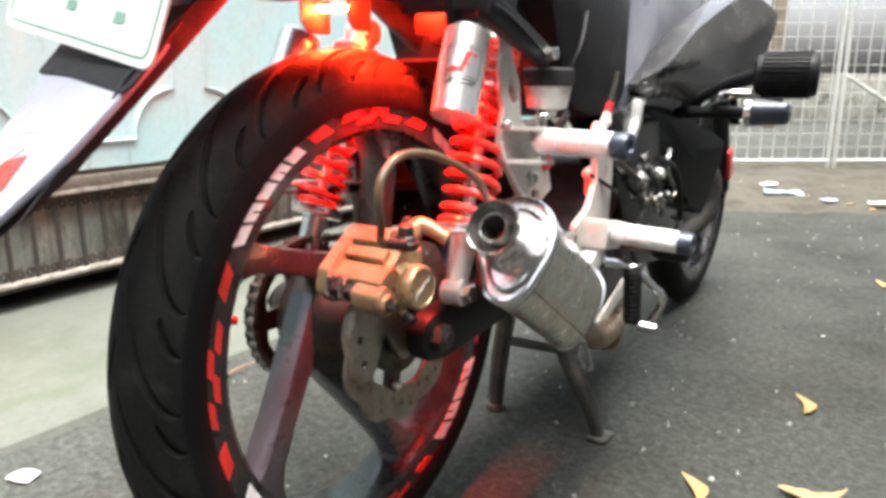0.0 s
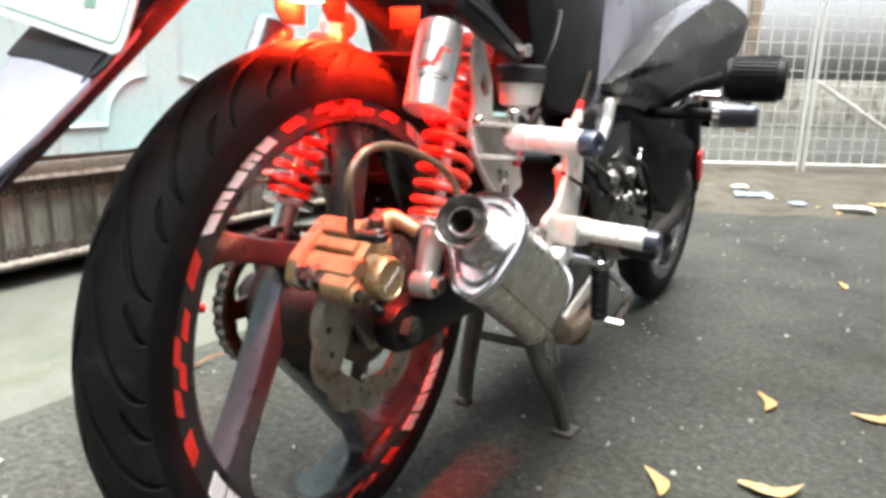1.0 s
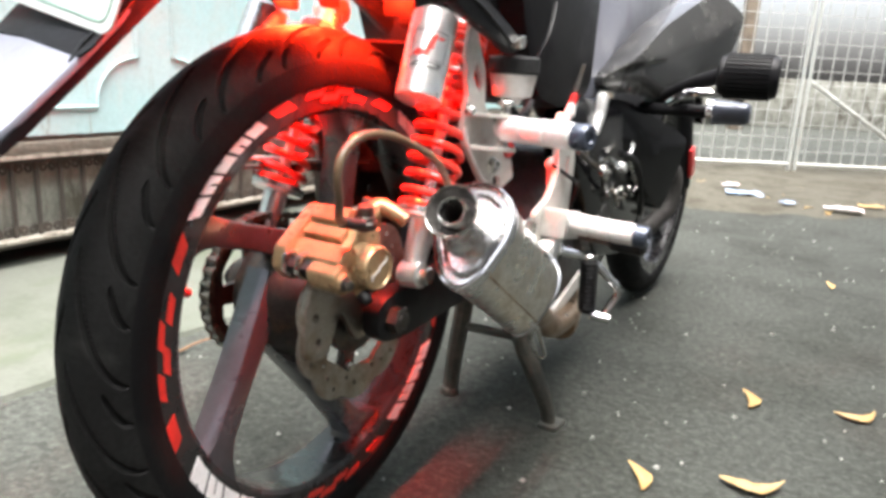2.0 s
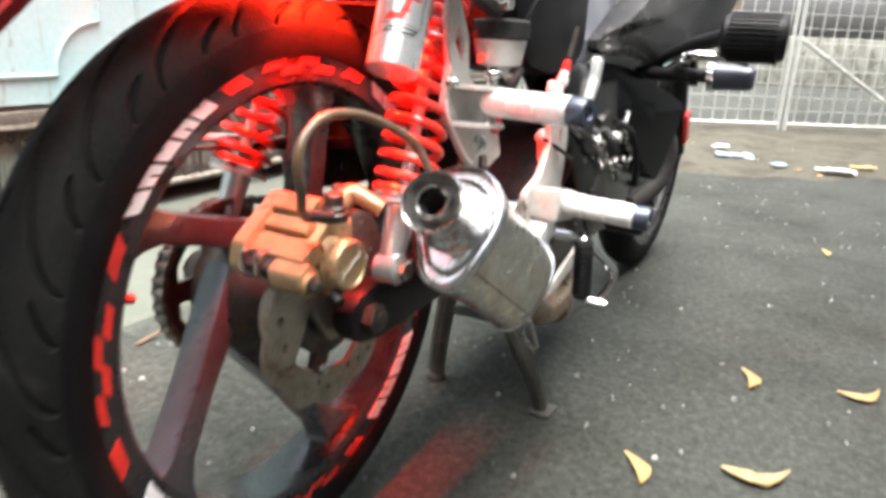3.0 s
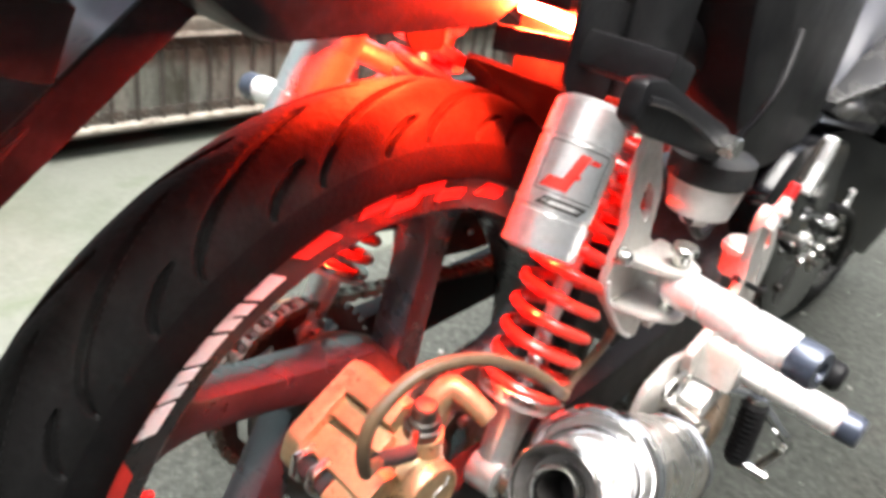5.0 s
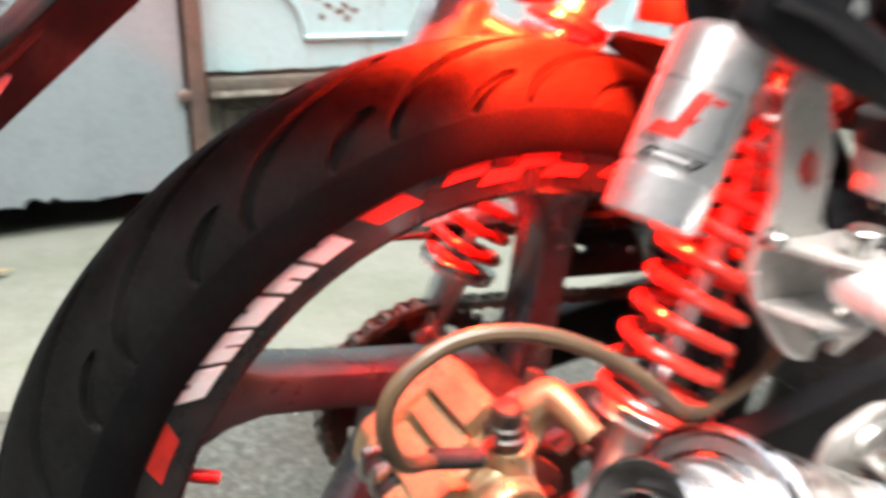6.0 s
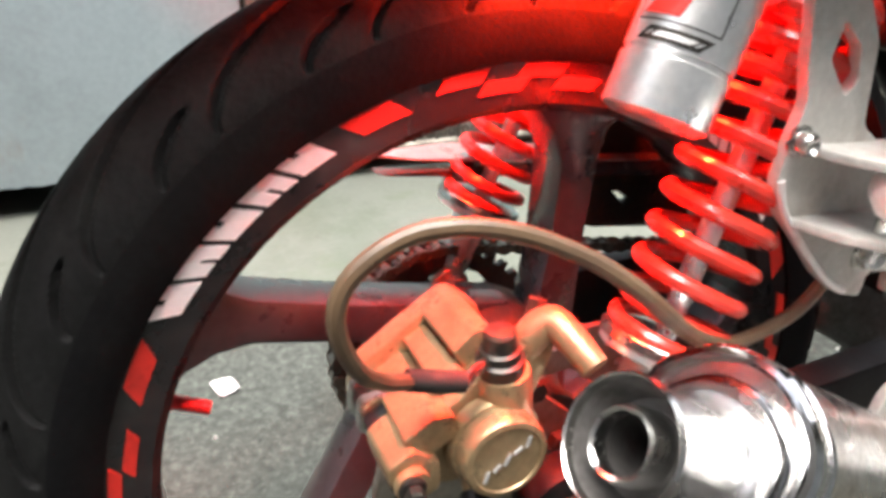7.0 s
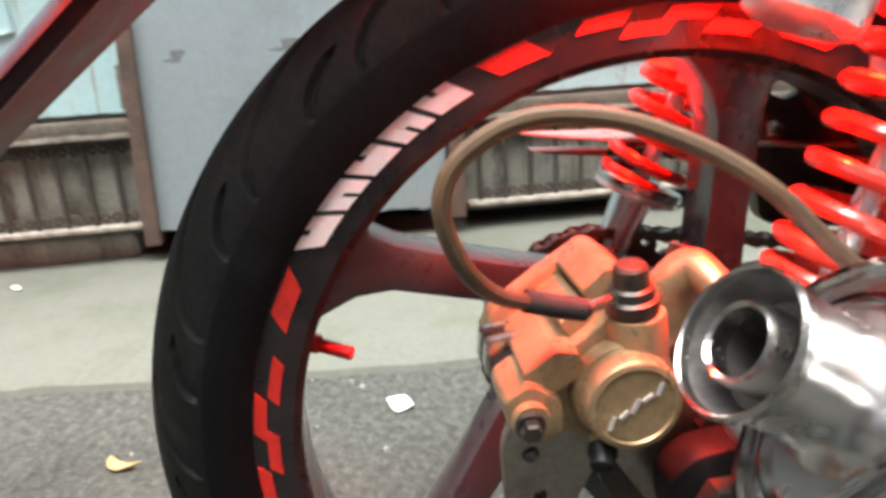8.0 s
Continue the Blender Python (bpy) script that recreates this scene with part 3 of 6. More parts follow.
def bush(at, r, count, seed):
    rng = random.Random(seed)
    b = thing("bush", "loose green shrub beyond the gate", "shrub", "shrubs beyond the gate")
    st, lf = Geo(), Geo()
    for k in range(9):
        a, h = rng.uniform(0, 6.28), rng.uniform(0.6, 1.0)
        tip = Vector(at) + Vector((r * 0.6 * math.cos(a), r * 0.6 * math.sin(a), r * 2.0 * h))
        st.tube([at, Vector(at).lerp(tip, 0.5) + Vector((0, 0, 0.1)), tip], [0.02, 0.012, 0.005], 6, 3)
        for _ in range(count // 9):
            p = Vector(at).lerp(tip, rng.uniform(0.35, 1.1)) + Vector((rng.gauss(0, r * 0.28), rng.gauss(0, r * 0.28), rng.gauss(0, r * 0.22)))
            q = Euler((rng.uniform(-1, 1), rng.uniform(-1, 1), rng.uniform(0, 6.28))).to_matrix()
            s = rng.uniform(0.03, 0.06)
            lf.add([p + q @ Vector(c) * s for c in ((-1, 0, 0), (0, 0.4, 0.1), (1, 0, 0), (0, -0.4, 0.1))], [(0, 1, 2, 3)])
    part("stems", st, M_WOOD, b)
    part("crown", lf, M_GREEN, b)


bush(far @ Vector((0.3, 4.6, 0)), 0.6, 900, 3)
bush(far @ Vector((1.5, 4.9, 0)), 0.7, 900, 4)

# ---- the motorcycle ----
HUB = Vector((0, 0, 0.295))
bike = thing("motorcycle", "black underbone motorcycle on its centre stand, tail lamp lit", "motorcycle")


def arc_quad(r0, r1, a0, a1, skew, x, n=4):
    """A curved patch on the rim's face; angles in degrees from straight ahead, upwards."""
    out = []
    for r, s in ((r0, -skew), (r1, skew)):
        out.append([(x, r * math.cos(radians(a0 + (a1 - a0) * k / n + s)), HUB.z + r * math.sin(radians(a0 + (a1 - a0) * k / n + s))) for k in range(n + 1)])
    return out


def patch(g, r0, r1, a0, a1, skew, x):
    lo, hi = arc_quad(r0, r1, a0, a1, skew, x)
    n = len(lo)
    back = [(x - 0.002, y, z) for _, y, z in lo + hi]
    f = [(i, i + 1, n + i + 1, n + i) for i in range(n - 1)]
    m = 2 * n
    rim_loop = list(range(n)) + list(range(2 * n - 1, n - 1, -1))
    f += [(rim_loop[i], rim_loop[(i + 1) % m], rim_loop[(i + 1) % m] + m, rim_loop[i] + m) for i in range(m)]
    return g.add(lo + hi + back, f)


def tyre_geo(centre, R, half, depth, na=960, nc=61):
    """A road tyre with sickle-shaped grooves pressed into the tread."""
    th = np.linspace(0, 2 * np.pi, na, endpoint=False)
    ph = np.radians(np.linspace(-112, 112, nc))
    TH, PH = np.meshgrid(th, ph, indexing="ij")
    deg = np.abs(np.degrees(PH))
    drop = np.zeros_like(TH)
    reps = 20
    pitch = 2 * np.pi / reps
    for k, (lo, hi, off, bend) in enumerate(((4, 72, 0.0, 0.37), (46, 72, 0.42, 0.11))):
        u = np.clip((deg - lo) / (hi - lo), 0, 1)
        line = off * pitch + np.where(PH < 0, 0.5 * pitch, 0) - bend * (1 - u) ** 1.8
        d = (TH - line + pitch / 2) % pitch - pitch / 2
        slope = bend * 1.8 * (1 - u) ** 0.8 / math.radians(hi - lo) * R / 0.046
        dist = np.abs(d) * R / np.sqrt(1 + slope ** 2)
        inside = (deg > lo) & (deg < hi)
        wid = 0.0019 * np.sin(np.pi * np.clip(u * 0.92 + 0.05, 0, 1)) ** 0.5 + 0.0004
        drop = np.maximum(drop, np.where(inside, depth * np.clip((wid + 0.001 - dist) / 0.002, 0, 1), 0))
    b = R * 0.149
    r = R - b + (b - drop) * np.cos(PH)
    x = (half - drop) * np.sin(PH)
    r[:, 0] = r[:, -1] = R - 0.056
    x[:, 0], x[:, -1] = -0.034, 0.0315
    V = np.stack([centre.x + x, centre.y + r * np.cos(TH), centre.z + r * np.sin(TH)], -1).reshape(-1, 3)
    idx = np.arange(na * nc).reshape(na, nc)
    nxt = np.roll(idx, -1, 0)
    F = np.stack([idx[:, :-1], nxt[:, :-1], nxt[:, 1:], idx[:, 1:]], -1).reshape(-1, 4)
    V, mid = [tuple(p) for p in V.tolist()], np.abs(np.degrees(ph[:-1] + ph[1:]) / 2)
    out = []
    for keep in (mid < 76, mid >= 76):  # dusty tread, then the clean sidewalls
        g = Geo()
        g.v, g.f = V, [tuple(f) for f in F.reshape(na, nc - 1, 4)[:, keep].reshape(-1, 4).tolist()]
        out.append(g)
    return out


def wheel(centre, stickers):
    tread, walls = tyre_geo(centre + Vector((0.0032, 0, 0)), 0.278, 0.038, 0.0034, 1900 if stickers else 240, 105 if stickers else 25)
    tyre = part("tyre", walls, M_RUBBER, bike, "worn black road tyre with sickle-shaped grooves")
    part("tread", tread, M_TREAD, tyre, "dusty grey-black tread")
    prof = [(-0.029, 0.231), (-0.028, 0.206), (-0.025, 0.2), (-0.012, 0.197), (0.012, 0.196), (0.0325, 0.1965), (0.0362, 0.201), (0.0362, 0.229), (0.0378, 0.2305), (0.037, 0.233), (0.03, 0.229), (-0.024, 0.229), (-0.03, 0.234)]
    rim = part("rim", Geo().lathe(prof, centre, (1, 0, 0), 128, True), M_BLACKRIM, bike, "black cast rim with red and white stickers" if stickers else "black cast rim")
    for k in range(5):
        a = radians(SPOKE + 17 + 72 * k)  # each spoke leans, tangent to the hub
        m = Matrix.Translation(centre) @ Matrix(((0.13, 0, 1, -0.034), (math.cos(a), -math.sin(a), 0, 0), (math.sin(a), math.cos(a), 0, 0), (0, 0, 0, 1)))
        outline = [(0.0, -0.068), (0.05, -0.065), (0.11, -0.062), (0.165, -0.0622), (0.179, -0.0655), (0.1855, -0.074), (0.1985, -0.012), (0.19, -0.02), (0.178, -0.03), (0.16, -0.0365), (0.11, -0.038), (0.05, -0.036), (0.0, -0.03)]
        part("spoke", Geo().prism(outline, m, 0.032, 0.008), M_SPOKE, rim)
    part("hub", Geo().lathe([(-0.055, 0.03), (-0.05, 0.06), (-0.03, 0.068), (0.0, 0.066), (0.03, 0.046), (0.05, 0.042), (0.055, 0.03)], centre, (1, 0, 0), 40), M_DARKSTEEL, rim)
    return rim


SPOKE = 145.0
rim = wheel(HUB, True)
a = radians(164)
vy, vz = math.cos(a), math.sin(a)
part("valve", Geo().cyl((0.004, 0.2 * vy, HUB.z + 0.2 * vz), (0.006, 0.19 * vy, HUB.z + 0.19 * vz), 0.0055).cyl((0.006, 0.192 * vy, HUB.z + 0.192 * vz), (0.012, 0.172 * vy, HUB.z + 0.172 * vz), 0.004), M_REDPART, rim, "red valve cap")

# word stickers become plain slanted blocks; chequers between them
for mid, n, span, grow in ((132.8, 5, 29.0, 0.0), (-43.0, 4, 30.0, 0.005), (-137.0, 4, 30.0, 0.005), (47.0, 5, 29.0, 0.0)):
    for k in range(n):
        w = span / n
        a0 = mid - span / 2 + k * w
        g = Geo()
        lo, hi, mid_r = 0.2105 - grow, 0.2255 + grow, 0.218
        if k % 2:
            pieces = ((lo, hi, 0.08, 0.44), (mid_r - 0.0016, hi, 0.44, 0.56), (lo, hi, 0.56, 0.92))
        else:
            pieces = ((lo, hi, 0.08, 0.42), (lo, mid_r + 0.0016, 0.42, 0.58), (lo, hi, 0.58, 0.92))
        for p_lo, p_hi, f0, f1 in pieces:
            patch(g, p_lo, p_hi, a0 + w * f0, a0 + w * f1, 0.1, 0.0372)
        sk = lambda r: radians((r - 0.218) / 0.0075 * 1.3)
        g.v = [(x, y * math.cos(sk(math.hypot(y, z - HUB.z))) - (z - HUB.z) * math.sin(sk(math.hypot(y, z - HUB.z))), HUB.z + y * math.sin(sk(math.hypot(y, z - HUB.z))) + (z - HUB.z) * math.cos(sk(math.hypot(y, z - HUB.z)))) for x, y, z in g.v]
        part("lettering_block", g, M_WHITESTICK, rim, "white slotted sticker block")
for c in (-89.0, 2.0, 90.4, 175.2):
    for k, off in enumerate((8.6, 2.9, -2.9, -8.6)):
        lo, hi = (0.2085, 0.2146) if k % 2 else (0.2148, 0.2212)
        part("chequer", patch(Geo(), lo, hi, c + off - 3.1, c + off + 3.1, -0.7, 0.0372), M_REDSTICK, rim, "red sticker square")
    for s in (-1, 1):
        part("chequer", patch(Geo(), 0.211, 0.221, c + s * 20.6 - 3.4, c + s * 20.6 + 3.4, s * 1.2, 0.0372), M_REDSTICK, rim, "red sticker lozenge")

# brake disc, wavy and drilled
DX = 0.066
wave = [(r * math.cos(t), HUB.z + r * math.sin(t)) for k in range(120) for t in (2 * math.pi * k / 120,) for r in (0.0925 + 0.0034 * (abs(math.sin(5 * t)) - 0.5) * 2,)]
inner = [(r * math.cos(t), HUB.z + r * math.sin(t)) for k in range(80) for t in (2 * math.pi * k / 80,) for r in (0.064 - 0.004 * abs(math.sin(5 * t)),)]
drill = [circle(rr * math.cos(t), HUB.z + rr * math.sin(t), 0.0028, 8) for k in range(30) for t in (2 * math.pi * k / 30,) for rr in ((0.071, 0.0775, 0.084)[k % 3],)]
disc = part("brake_disc", Geo().prism(wave, side(DX), 0.004, 0, [inner] + drill), M_DISC, bike, "wavy drilled steel brake disc")
part("disc_carrier", Geo().prism(circle(0, HUB.z, 0.045, 32), side(DX - 0.012), 0.014, 0.002), M_DARKSTEEL, disc)
for k in range(5):
    a = radians(36 + 72 * k)
    part("carrier_arm", Geo().prism([(0.035 * math.cos(a - 0.3), HUB.z + 0.035 * math.sin(a - 0.3)), (0.069 * math.cos(a - 0.14), HUB.z + 0.069 * math.sin(a - 0.14)), (0.069 * math.cos(a + 0.14), HUB.z + 0.069 * math.sin(a + 0.14)), (0.035 * math.cos(a + 0.3), HUB.z + 0.035 * math.sin(a + 0.3))], side(DX - 0.006), 0.008, 0.001), M_DARKSTEEL, disc)
    part("disc_bolt", Geo().cyl((DX + 0.002, 0.057 * math.cos(a), HUB.z + 0.057 * math.sin(a)), (DX + 0.009, 0.057 * math.cos(a), HUB.z + 0.057 * math.sin(a)), 0.005, seg=6), M_STEEL, disc)

# sprocket and chain on the far side
SX = -0.07
teeth = [(r * math.cos(t), HUB.z + r * math.sin(t)) for k in range(38) for t, r in ((2 * math.pi * (k - 0.3) / 38, 0.0735), (2 * math.pi * (k - 0.12) / 38, 0.079), (2 * math.pi * (k + 0.12) / 38, 0.079), (2 * math.pi * (k + 0.3) / 38, 0.0735))]
cut = [[((0.062 if abs(d) < 0.4 else 0.058) * math.cos(c + d), HUB.z + (0.062 if abs(d) < 0.4 else 0.058) * math.sin(c + d)) for d in (-0.45, -0.2, 0, 0.2, 0.45)] + [(0.036 * math.cos(c + d), HUB.z + 0.036 * math.sin(c + d)) for d in (0.3, 0, -0.3)] for c in [2 * math.pi * k / 5 for k in range(5)]]
sprocket = part("sprocket", Geo().prism(teeth, side(SX - 0.003), 0.006, 0, cut), M_DARKSTEEL, bike, "oily steel rear sprocket")
part("sprocket_carrier", Geo().lathe([(-0.02, 0.03), (0, 0.034), (0.02, 0.034)], (SX, 0, HUB.z), (1, 0, 0), 30), M_DARKSTEEL, sprocket)

FRONT, RF, RR, PITCH = (0.52, 0.262), 0.03, 0.077, 0.0127
dy, dz = FRONT[0], FRONT[1] - HUB.z
L0, base = math.hypot(dy, dz), math.atan2(dz, dy)
tilt = math.acos((RR - RF) / L0)
chain_pts = []
top_r = (RR * math.cos(base + tilt), HUB.z + RR * math.sin(base + tilt))
top_f = (FRONT[0] + RF * math.cos(base + tilt), FRONT[1] + RF * math.sin(base + tilt))
bot_r = (RR * math.cos(base - tilt), HUB.z + RR * math.sin(base - tilt))
bot_f = (FRONT[0] + RF * math.cos(base - tilt), FRONT[1] + RF * math.sin(base - tilt))
n1 = int(math.dist(top_r, top_f) / PITCH)
for k in range(n1):
    chain_pts.append((top_f[0] + (top_r[0] - top_f[0]) * k / n1, top_f[1] + (top_r[1] - top_f[1]) * k / n1))
n2 = int(RR * (2 * math.pi - 2 * tilt) / PITCH)
for k in range(n2):
    t = base + tilt + (2 * math.pi - 2 * tilt) * k / n2
    chain_pts.append((RR * math.cos(t), HUB.z + RR * math.sin(t)))
for k in range(n1 + 1):
    chain_pts.append((bot_r[0] + (bot_f[0] - bot_r[0]) * k / n1, bot_r[1] + (bot_f[1] - bot_r[1]) * k / n1))


def link_geo(out):
    g = Geo()
    for s in (-1, 1):
        g.prism([(-0.0093, -0.002), (-0.0063, -0.0045), (-0.0035, -0.0038), (0, -0.0026), (0.0035, -0.0038), (0.0063, -0.0045), (0.0093, -0.002), (0.0093, 0.002), (0.0063, 0.0045), (0.0035, 0.0038), (0, 0.0026), (-0.0035, 0.0038), (-0.0063, 0.0045), (-0.0093, 0.002)], side(s * (0.0065 if out else 0.0048) - 0.0008), 0.0016, 0)
    for y in (-0.00635, 0.00635):
        g.cyl((-0.0075, y, 0), (0.0075, y, 0), 0.0022 if out else 0.004, seg=6, bev=0)
    return g


chain = part("chain", Geo().cyl((SX - 0.012, FRONT[0], FRONT[1]), (SX + 0.012, FRONT[0], FRONT[1]), RF - 0.004, seg=20), M_CHAIN, bike, "greasy steel drive chain")
protos = [part("chain_link", link_geo(o), M_CHAIN, chain) for o in (0, 1)]
spots = []
for i in range(len(chain_pts) - 1):
    (y0, z0), (y1, z1) = chain_pts[i], chain_pts[i + 1]
    spots.append(pose(SX, (y0 + y1) / 2, (z0 + z1) / 2, math.degrees(math.atan2(z1 - z0, y1 - y0))))
for o in (0, 1):
    protos[o].matrix_basis = spots[o]
    repeat(protos[o], chain, spots[2 + o::2])
part("chain_guard", Geo().prism([(-0.04, 0.429), (0.1, 0.4205), (0.3, 0.405), (0.3, 0.388), (0.1, 0.4105), (-0.03, 0.4262)], side(-0.09), 0.016, 0.001), M_SPOKE, bike, "thin dark chain guard plate")

GUARD = Matrix.Translation((0, -0.046, 0.4372)) @ pose(0, 0, 0, -6.2)
# pale metal here stands in for the white sky sheen on the top
part("guard_top", Geo().prism(rounded([(-0.091, 0.0), (-0.078, 0.035), (-0.074, 0.14), (-0.074, 0.26), (-0.118, 0.26), (-0.118, 0.07)], 0.004), GUARD, 0.002, 0.0006), M_ALU, bike, "flat chain guard top, pale in place of its sky sheen")

# swingarm, axle and centre stand
for x in (-0.1, 0.088):
    part("swingarm", Geo().prism(rounded([(-0.024, 0.284), (-0.012, 0.272), (0.02, 0.268), (0.5, 0.29), (0.5, 0.345), (0.02, 0.322), (-0.012, 0.319), (-0.025, 0.308)], 0.008), side(x), 0.022, 0.004), M_BLACK, bike, "black steel swingarm")
part("axle", Geo().cyl((-0.12, 0, HUB.z), (0.125, 0, HUB.z), 0.008).cyl((0.11, 0, HUB.z), (0.122, 0, HUB.z), 0.014, seg=6), M_DARKSTEEL, bike)
stand = part("centre_stand", Geo().cyl((-0.06, 0.42, 0.225), (0.08, 0.42, 0.225), 0.013), M_BLACK, bike, "dull black steel centre stand")
part("stand_leg", Geo().tube([(0.06, 0.42, 0.225), (0.068, 0.42, 0.14), (0.091, 0.42, 0.09), (0.117, 0.421, 0.04), (0.125, 0.424, 0.006)], [0.015, 0.0155, 0.015, 0.0125, 0.011], 10, 5), M_STAND, stand)
part("stand_leg", Geo().tube([(-0.03, 0.42, 0.225), (-0.036, 0.42, 0.16), (-0.047, 0.42, 0.08), (-0.056, 0.428, 0.008)], [0.015, 0.0155, 0.0145, 0.013], 10, 5), M_STAND, stand)
part("stand_brace", Geo().cyl((-0.04, 0.42, 0.13), (0.074, 0.42, 0.134), 0.0075), M_STAND, stand)
part("stand_gusset", Geo().prism([(0.03, 0.134), (0.066, 0.136), (0.088, 0.092), (0.07, 0.12)], Matrix(((1, 0, 0, 0), (0, 0, -1, 0.424), (0, 1, 0, 0), (0, 0, 0, 1))), 0.006, 0.001), M_STAND, stand)
part("stand_foot", Geo().prism(rounded([(-0.014, -0.02), (0.018, -0.02), (0.02, 0.02), (-0.012, 0.022)], 0.006), pose(0.127, 0.424, 0), 0.007, 0.002), M_STAND, stand)
part("stand_foot", Geo().lathe([(0, 0.014), (0.003, 0.0165), (0.012, 0.016), (0.016, 0.012)], (-0.057, 0.428, 0), (0, 0, 1), 16), M_STAND, stand)


# shock absorbers
def shock(foot, head, reservoir):
    foot, head = Vector(foot), Vector(head)
    d = (head - foot).normalized()
    u = Vector((1, 0, 0))
    u = (u - d * u.dot(d)).normalized()
    w = d.cross(u)
    L = (head - foot).length
    s = part("shock_absorber", Geo().cyl(foot + d * 0.01, foot + d * 0.056, 0.0112, 0.0138).cyl(foot - u * 0.011, foot + u * 0.011, 0.0135, seg=24).cyl(foot + d * 0.054, foot + d * 0.06, 0.0285, seg=32), M_RES, bike, "rear shock absorber with red coil spring")
    part("shock_bolt", Geo().cyl(foot + u * 0.01, foot + u * 0.02, 0.0095, seg=6), M_STEEL, s)
    part("piston_rod", Geo().cyl(foot + d * 0.05, head, 0.0055), M_ROD, s, "chrome piston rod")
    pts, h, k = [], 0.064, 0
    while h < L - 0.02:  # one close turn at the seat, open turns, then closer ones
        ang = 2 * math.pi * k / 22
        pts.append(foot + d * h + 0.0252 * (math.cos(ang) * u - math.sin(ang) * w))
        h += (0.0112 if k < 22 else 0.0166 if h < 0.175 else 0.0128) / 22
        k += 1
    part("coil_spring", Geo().tube(pts, 0.004, 10, 1), M_REDSPRING, s, "red painted coil spring")
    part("spring_seat", Geo().cyl(foot + d * 0.058, foot + d * 0.064, 0.0295, seg=32), M_STEEL, s)
    part("spring_cap", Geo().cyl(foot + d * (L - 0.018), foot + d * (L - 0.01), 0.029, seg=32), M_REDSPRING, s)
    part("shock_head", Geo().cyl(head - d * 0.02, head + d * 0.02, 0.016).cyl(head + d * 0.012 - u * 0.016, head + d * 0.012 + u * 0.016, 0.014), M_ALU, s)
    r0, r1 = Vector(reservoir[0]), Vector(reservoir[1])
    e = (r1 - r0).normalized()
    Lr = (r1 - r0).length
    res = part("reservoir", Geo().lathe([(0, 0.018), (0.002, 0.0218), (0.022, 0.022), (0.0225, 0.0212), (0.0245, 0.0212), (0.025, 0.022), (Lr - 0.026, 0.022), (Lr - 0.0255, 0.0212), (Lr - 0.0235, 0.0212), (Lr - 0.023, 0.022), (Lr - 0.004, 0.0215), (Lr, 0.017)], r0, e, 48), M_RES, s, "brushed silver gas reservoir")
    stub = r0 + e * (Lr * 0.8)
    part("reservoir_neck", Geo().cyl(stub, foot + d * (stub - foot).dot(d), 0.009), M_ALU, s)
    return s, r0, e, Lr, res


right = shock((0.1245, 0.0094, 0.342), (0.108, 0.111, 0.583), ((0.123, 0.008, 0.508), (0.117, 0.044, 0.588)))
left = shock((-0.074, 0.008, 0.345), (-0.064, 0.107, 0.583), ((-0.09, -0.004, 0.512), (-0.084, 0.032, 0.592)))

# brand mark of the reservoir as plain shapes
r0, e, Lr, res = right[1:]
FACE = 114.0
ey = (Vector((0, 0, 1)) - e * e.z).normalized()
ex = ey.cross(e)


def on_reservoir(a0, a1, h0, h1, skew, r=0.0233, n=5):
    out = []
    for h, s in ((h0, -skew), (h1, skew)):
        out += [r0 + e * h + ex * (r * math.cos(radians(a0 + (a1 - a0) * k / n + s))) + ey * (r * math.sin(radians(a0 + (a1 - a0) * k / n + s))) for k in range(n + 1)]
    return Geo().add(out, [(k, k + 1, n + 2 + k, n + 1 + k) for k in range(n)])


part("brand_mark", on_reservoir(FACE - 6, FACE + 10, 0.036, 0.058, 9, 0.0224), M_REDSTICK, res, "red slanted mark")
part("brand_mark", on_reservoir(FACE - 34, FACE - 8, 0.036, 0.0425, 5, 0.02245), M_REDSTICK, res, "red slanted mark")
part("brand_mark", on_reservoir(FACE + 8, FACE + 24, 0.044, 0.057, 14, 0.02245), M_REDSTICK, res, "red slanted mark")
part("brand_mark", on_reservoir(FACE - 30, FACE + 36, 0.0262, 0.0315, 6, 0.0224), M_DARKSTEEL, res, "dark slanted mark")
part("brand_mark", on_reservoir(FACE - 16, FACE + 24, 0.0278, 0.0298, 4, 0.02255), M_PEG, res, "pale slanted mark")
for f0, f1, h0, h1 in ((-44, 46, 0.061, 0.0616), (-44, 46, 0.0335, 0.0341), (-45, -43.6, 0.0335, 0.0616), (44.6, 46, 0.0335, 0.0616)):
    part("panel_line", on_reservoir(FACE + f0, FACE + f1, h0, h1, 0, 0.0224), M_DARKSTEEL, res, "thin dark frame line")

# rear brake caliper
cal = part("brake_caliper", Geo().prism(rounded([(-0.086, 0.346), (-0.092, 0.366), (-0.082, 0.376), (-0.064, 0.386), (-0.05, 0.398), (-0.034, 0.392), (-0.027, 0.374), (-0.03, 0.348), (-0.05, 0.337), (-0.072, 0.338)], 0.006), side(0.084), 0.024, 0.003), M_GOLD, bike, "gold anodised rear brake caliper")
part("inner_half", Geo().prism(rounded([(-0.102, 0.358), (-0.098, 0.378), (-0.074, 0.395), (-0.047, 0.412), (-0.03, 0.398), (-0.034, 0.366), (-0.06, 0.345), (-0.088, 0.345)], 0.006), side(0.044), 0.014, 0.003), M_GOLD, cal)
part("piston_barrel", Geo().lathe([(0, 0.024), (0.026, 0.0238), (0.029, 0.0225), (0.03, 0.02)], (0.086, -0.0495, 0.3605), (1, 0, 0), 40), M_GOLD, cal)
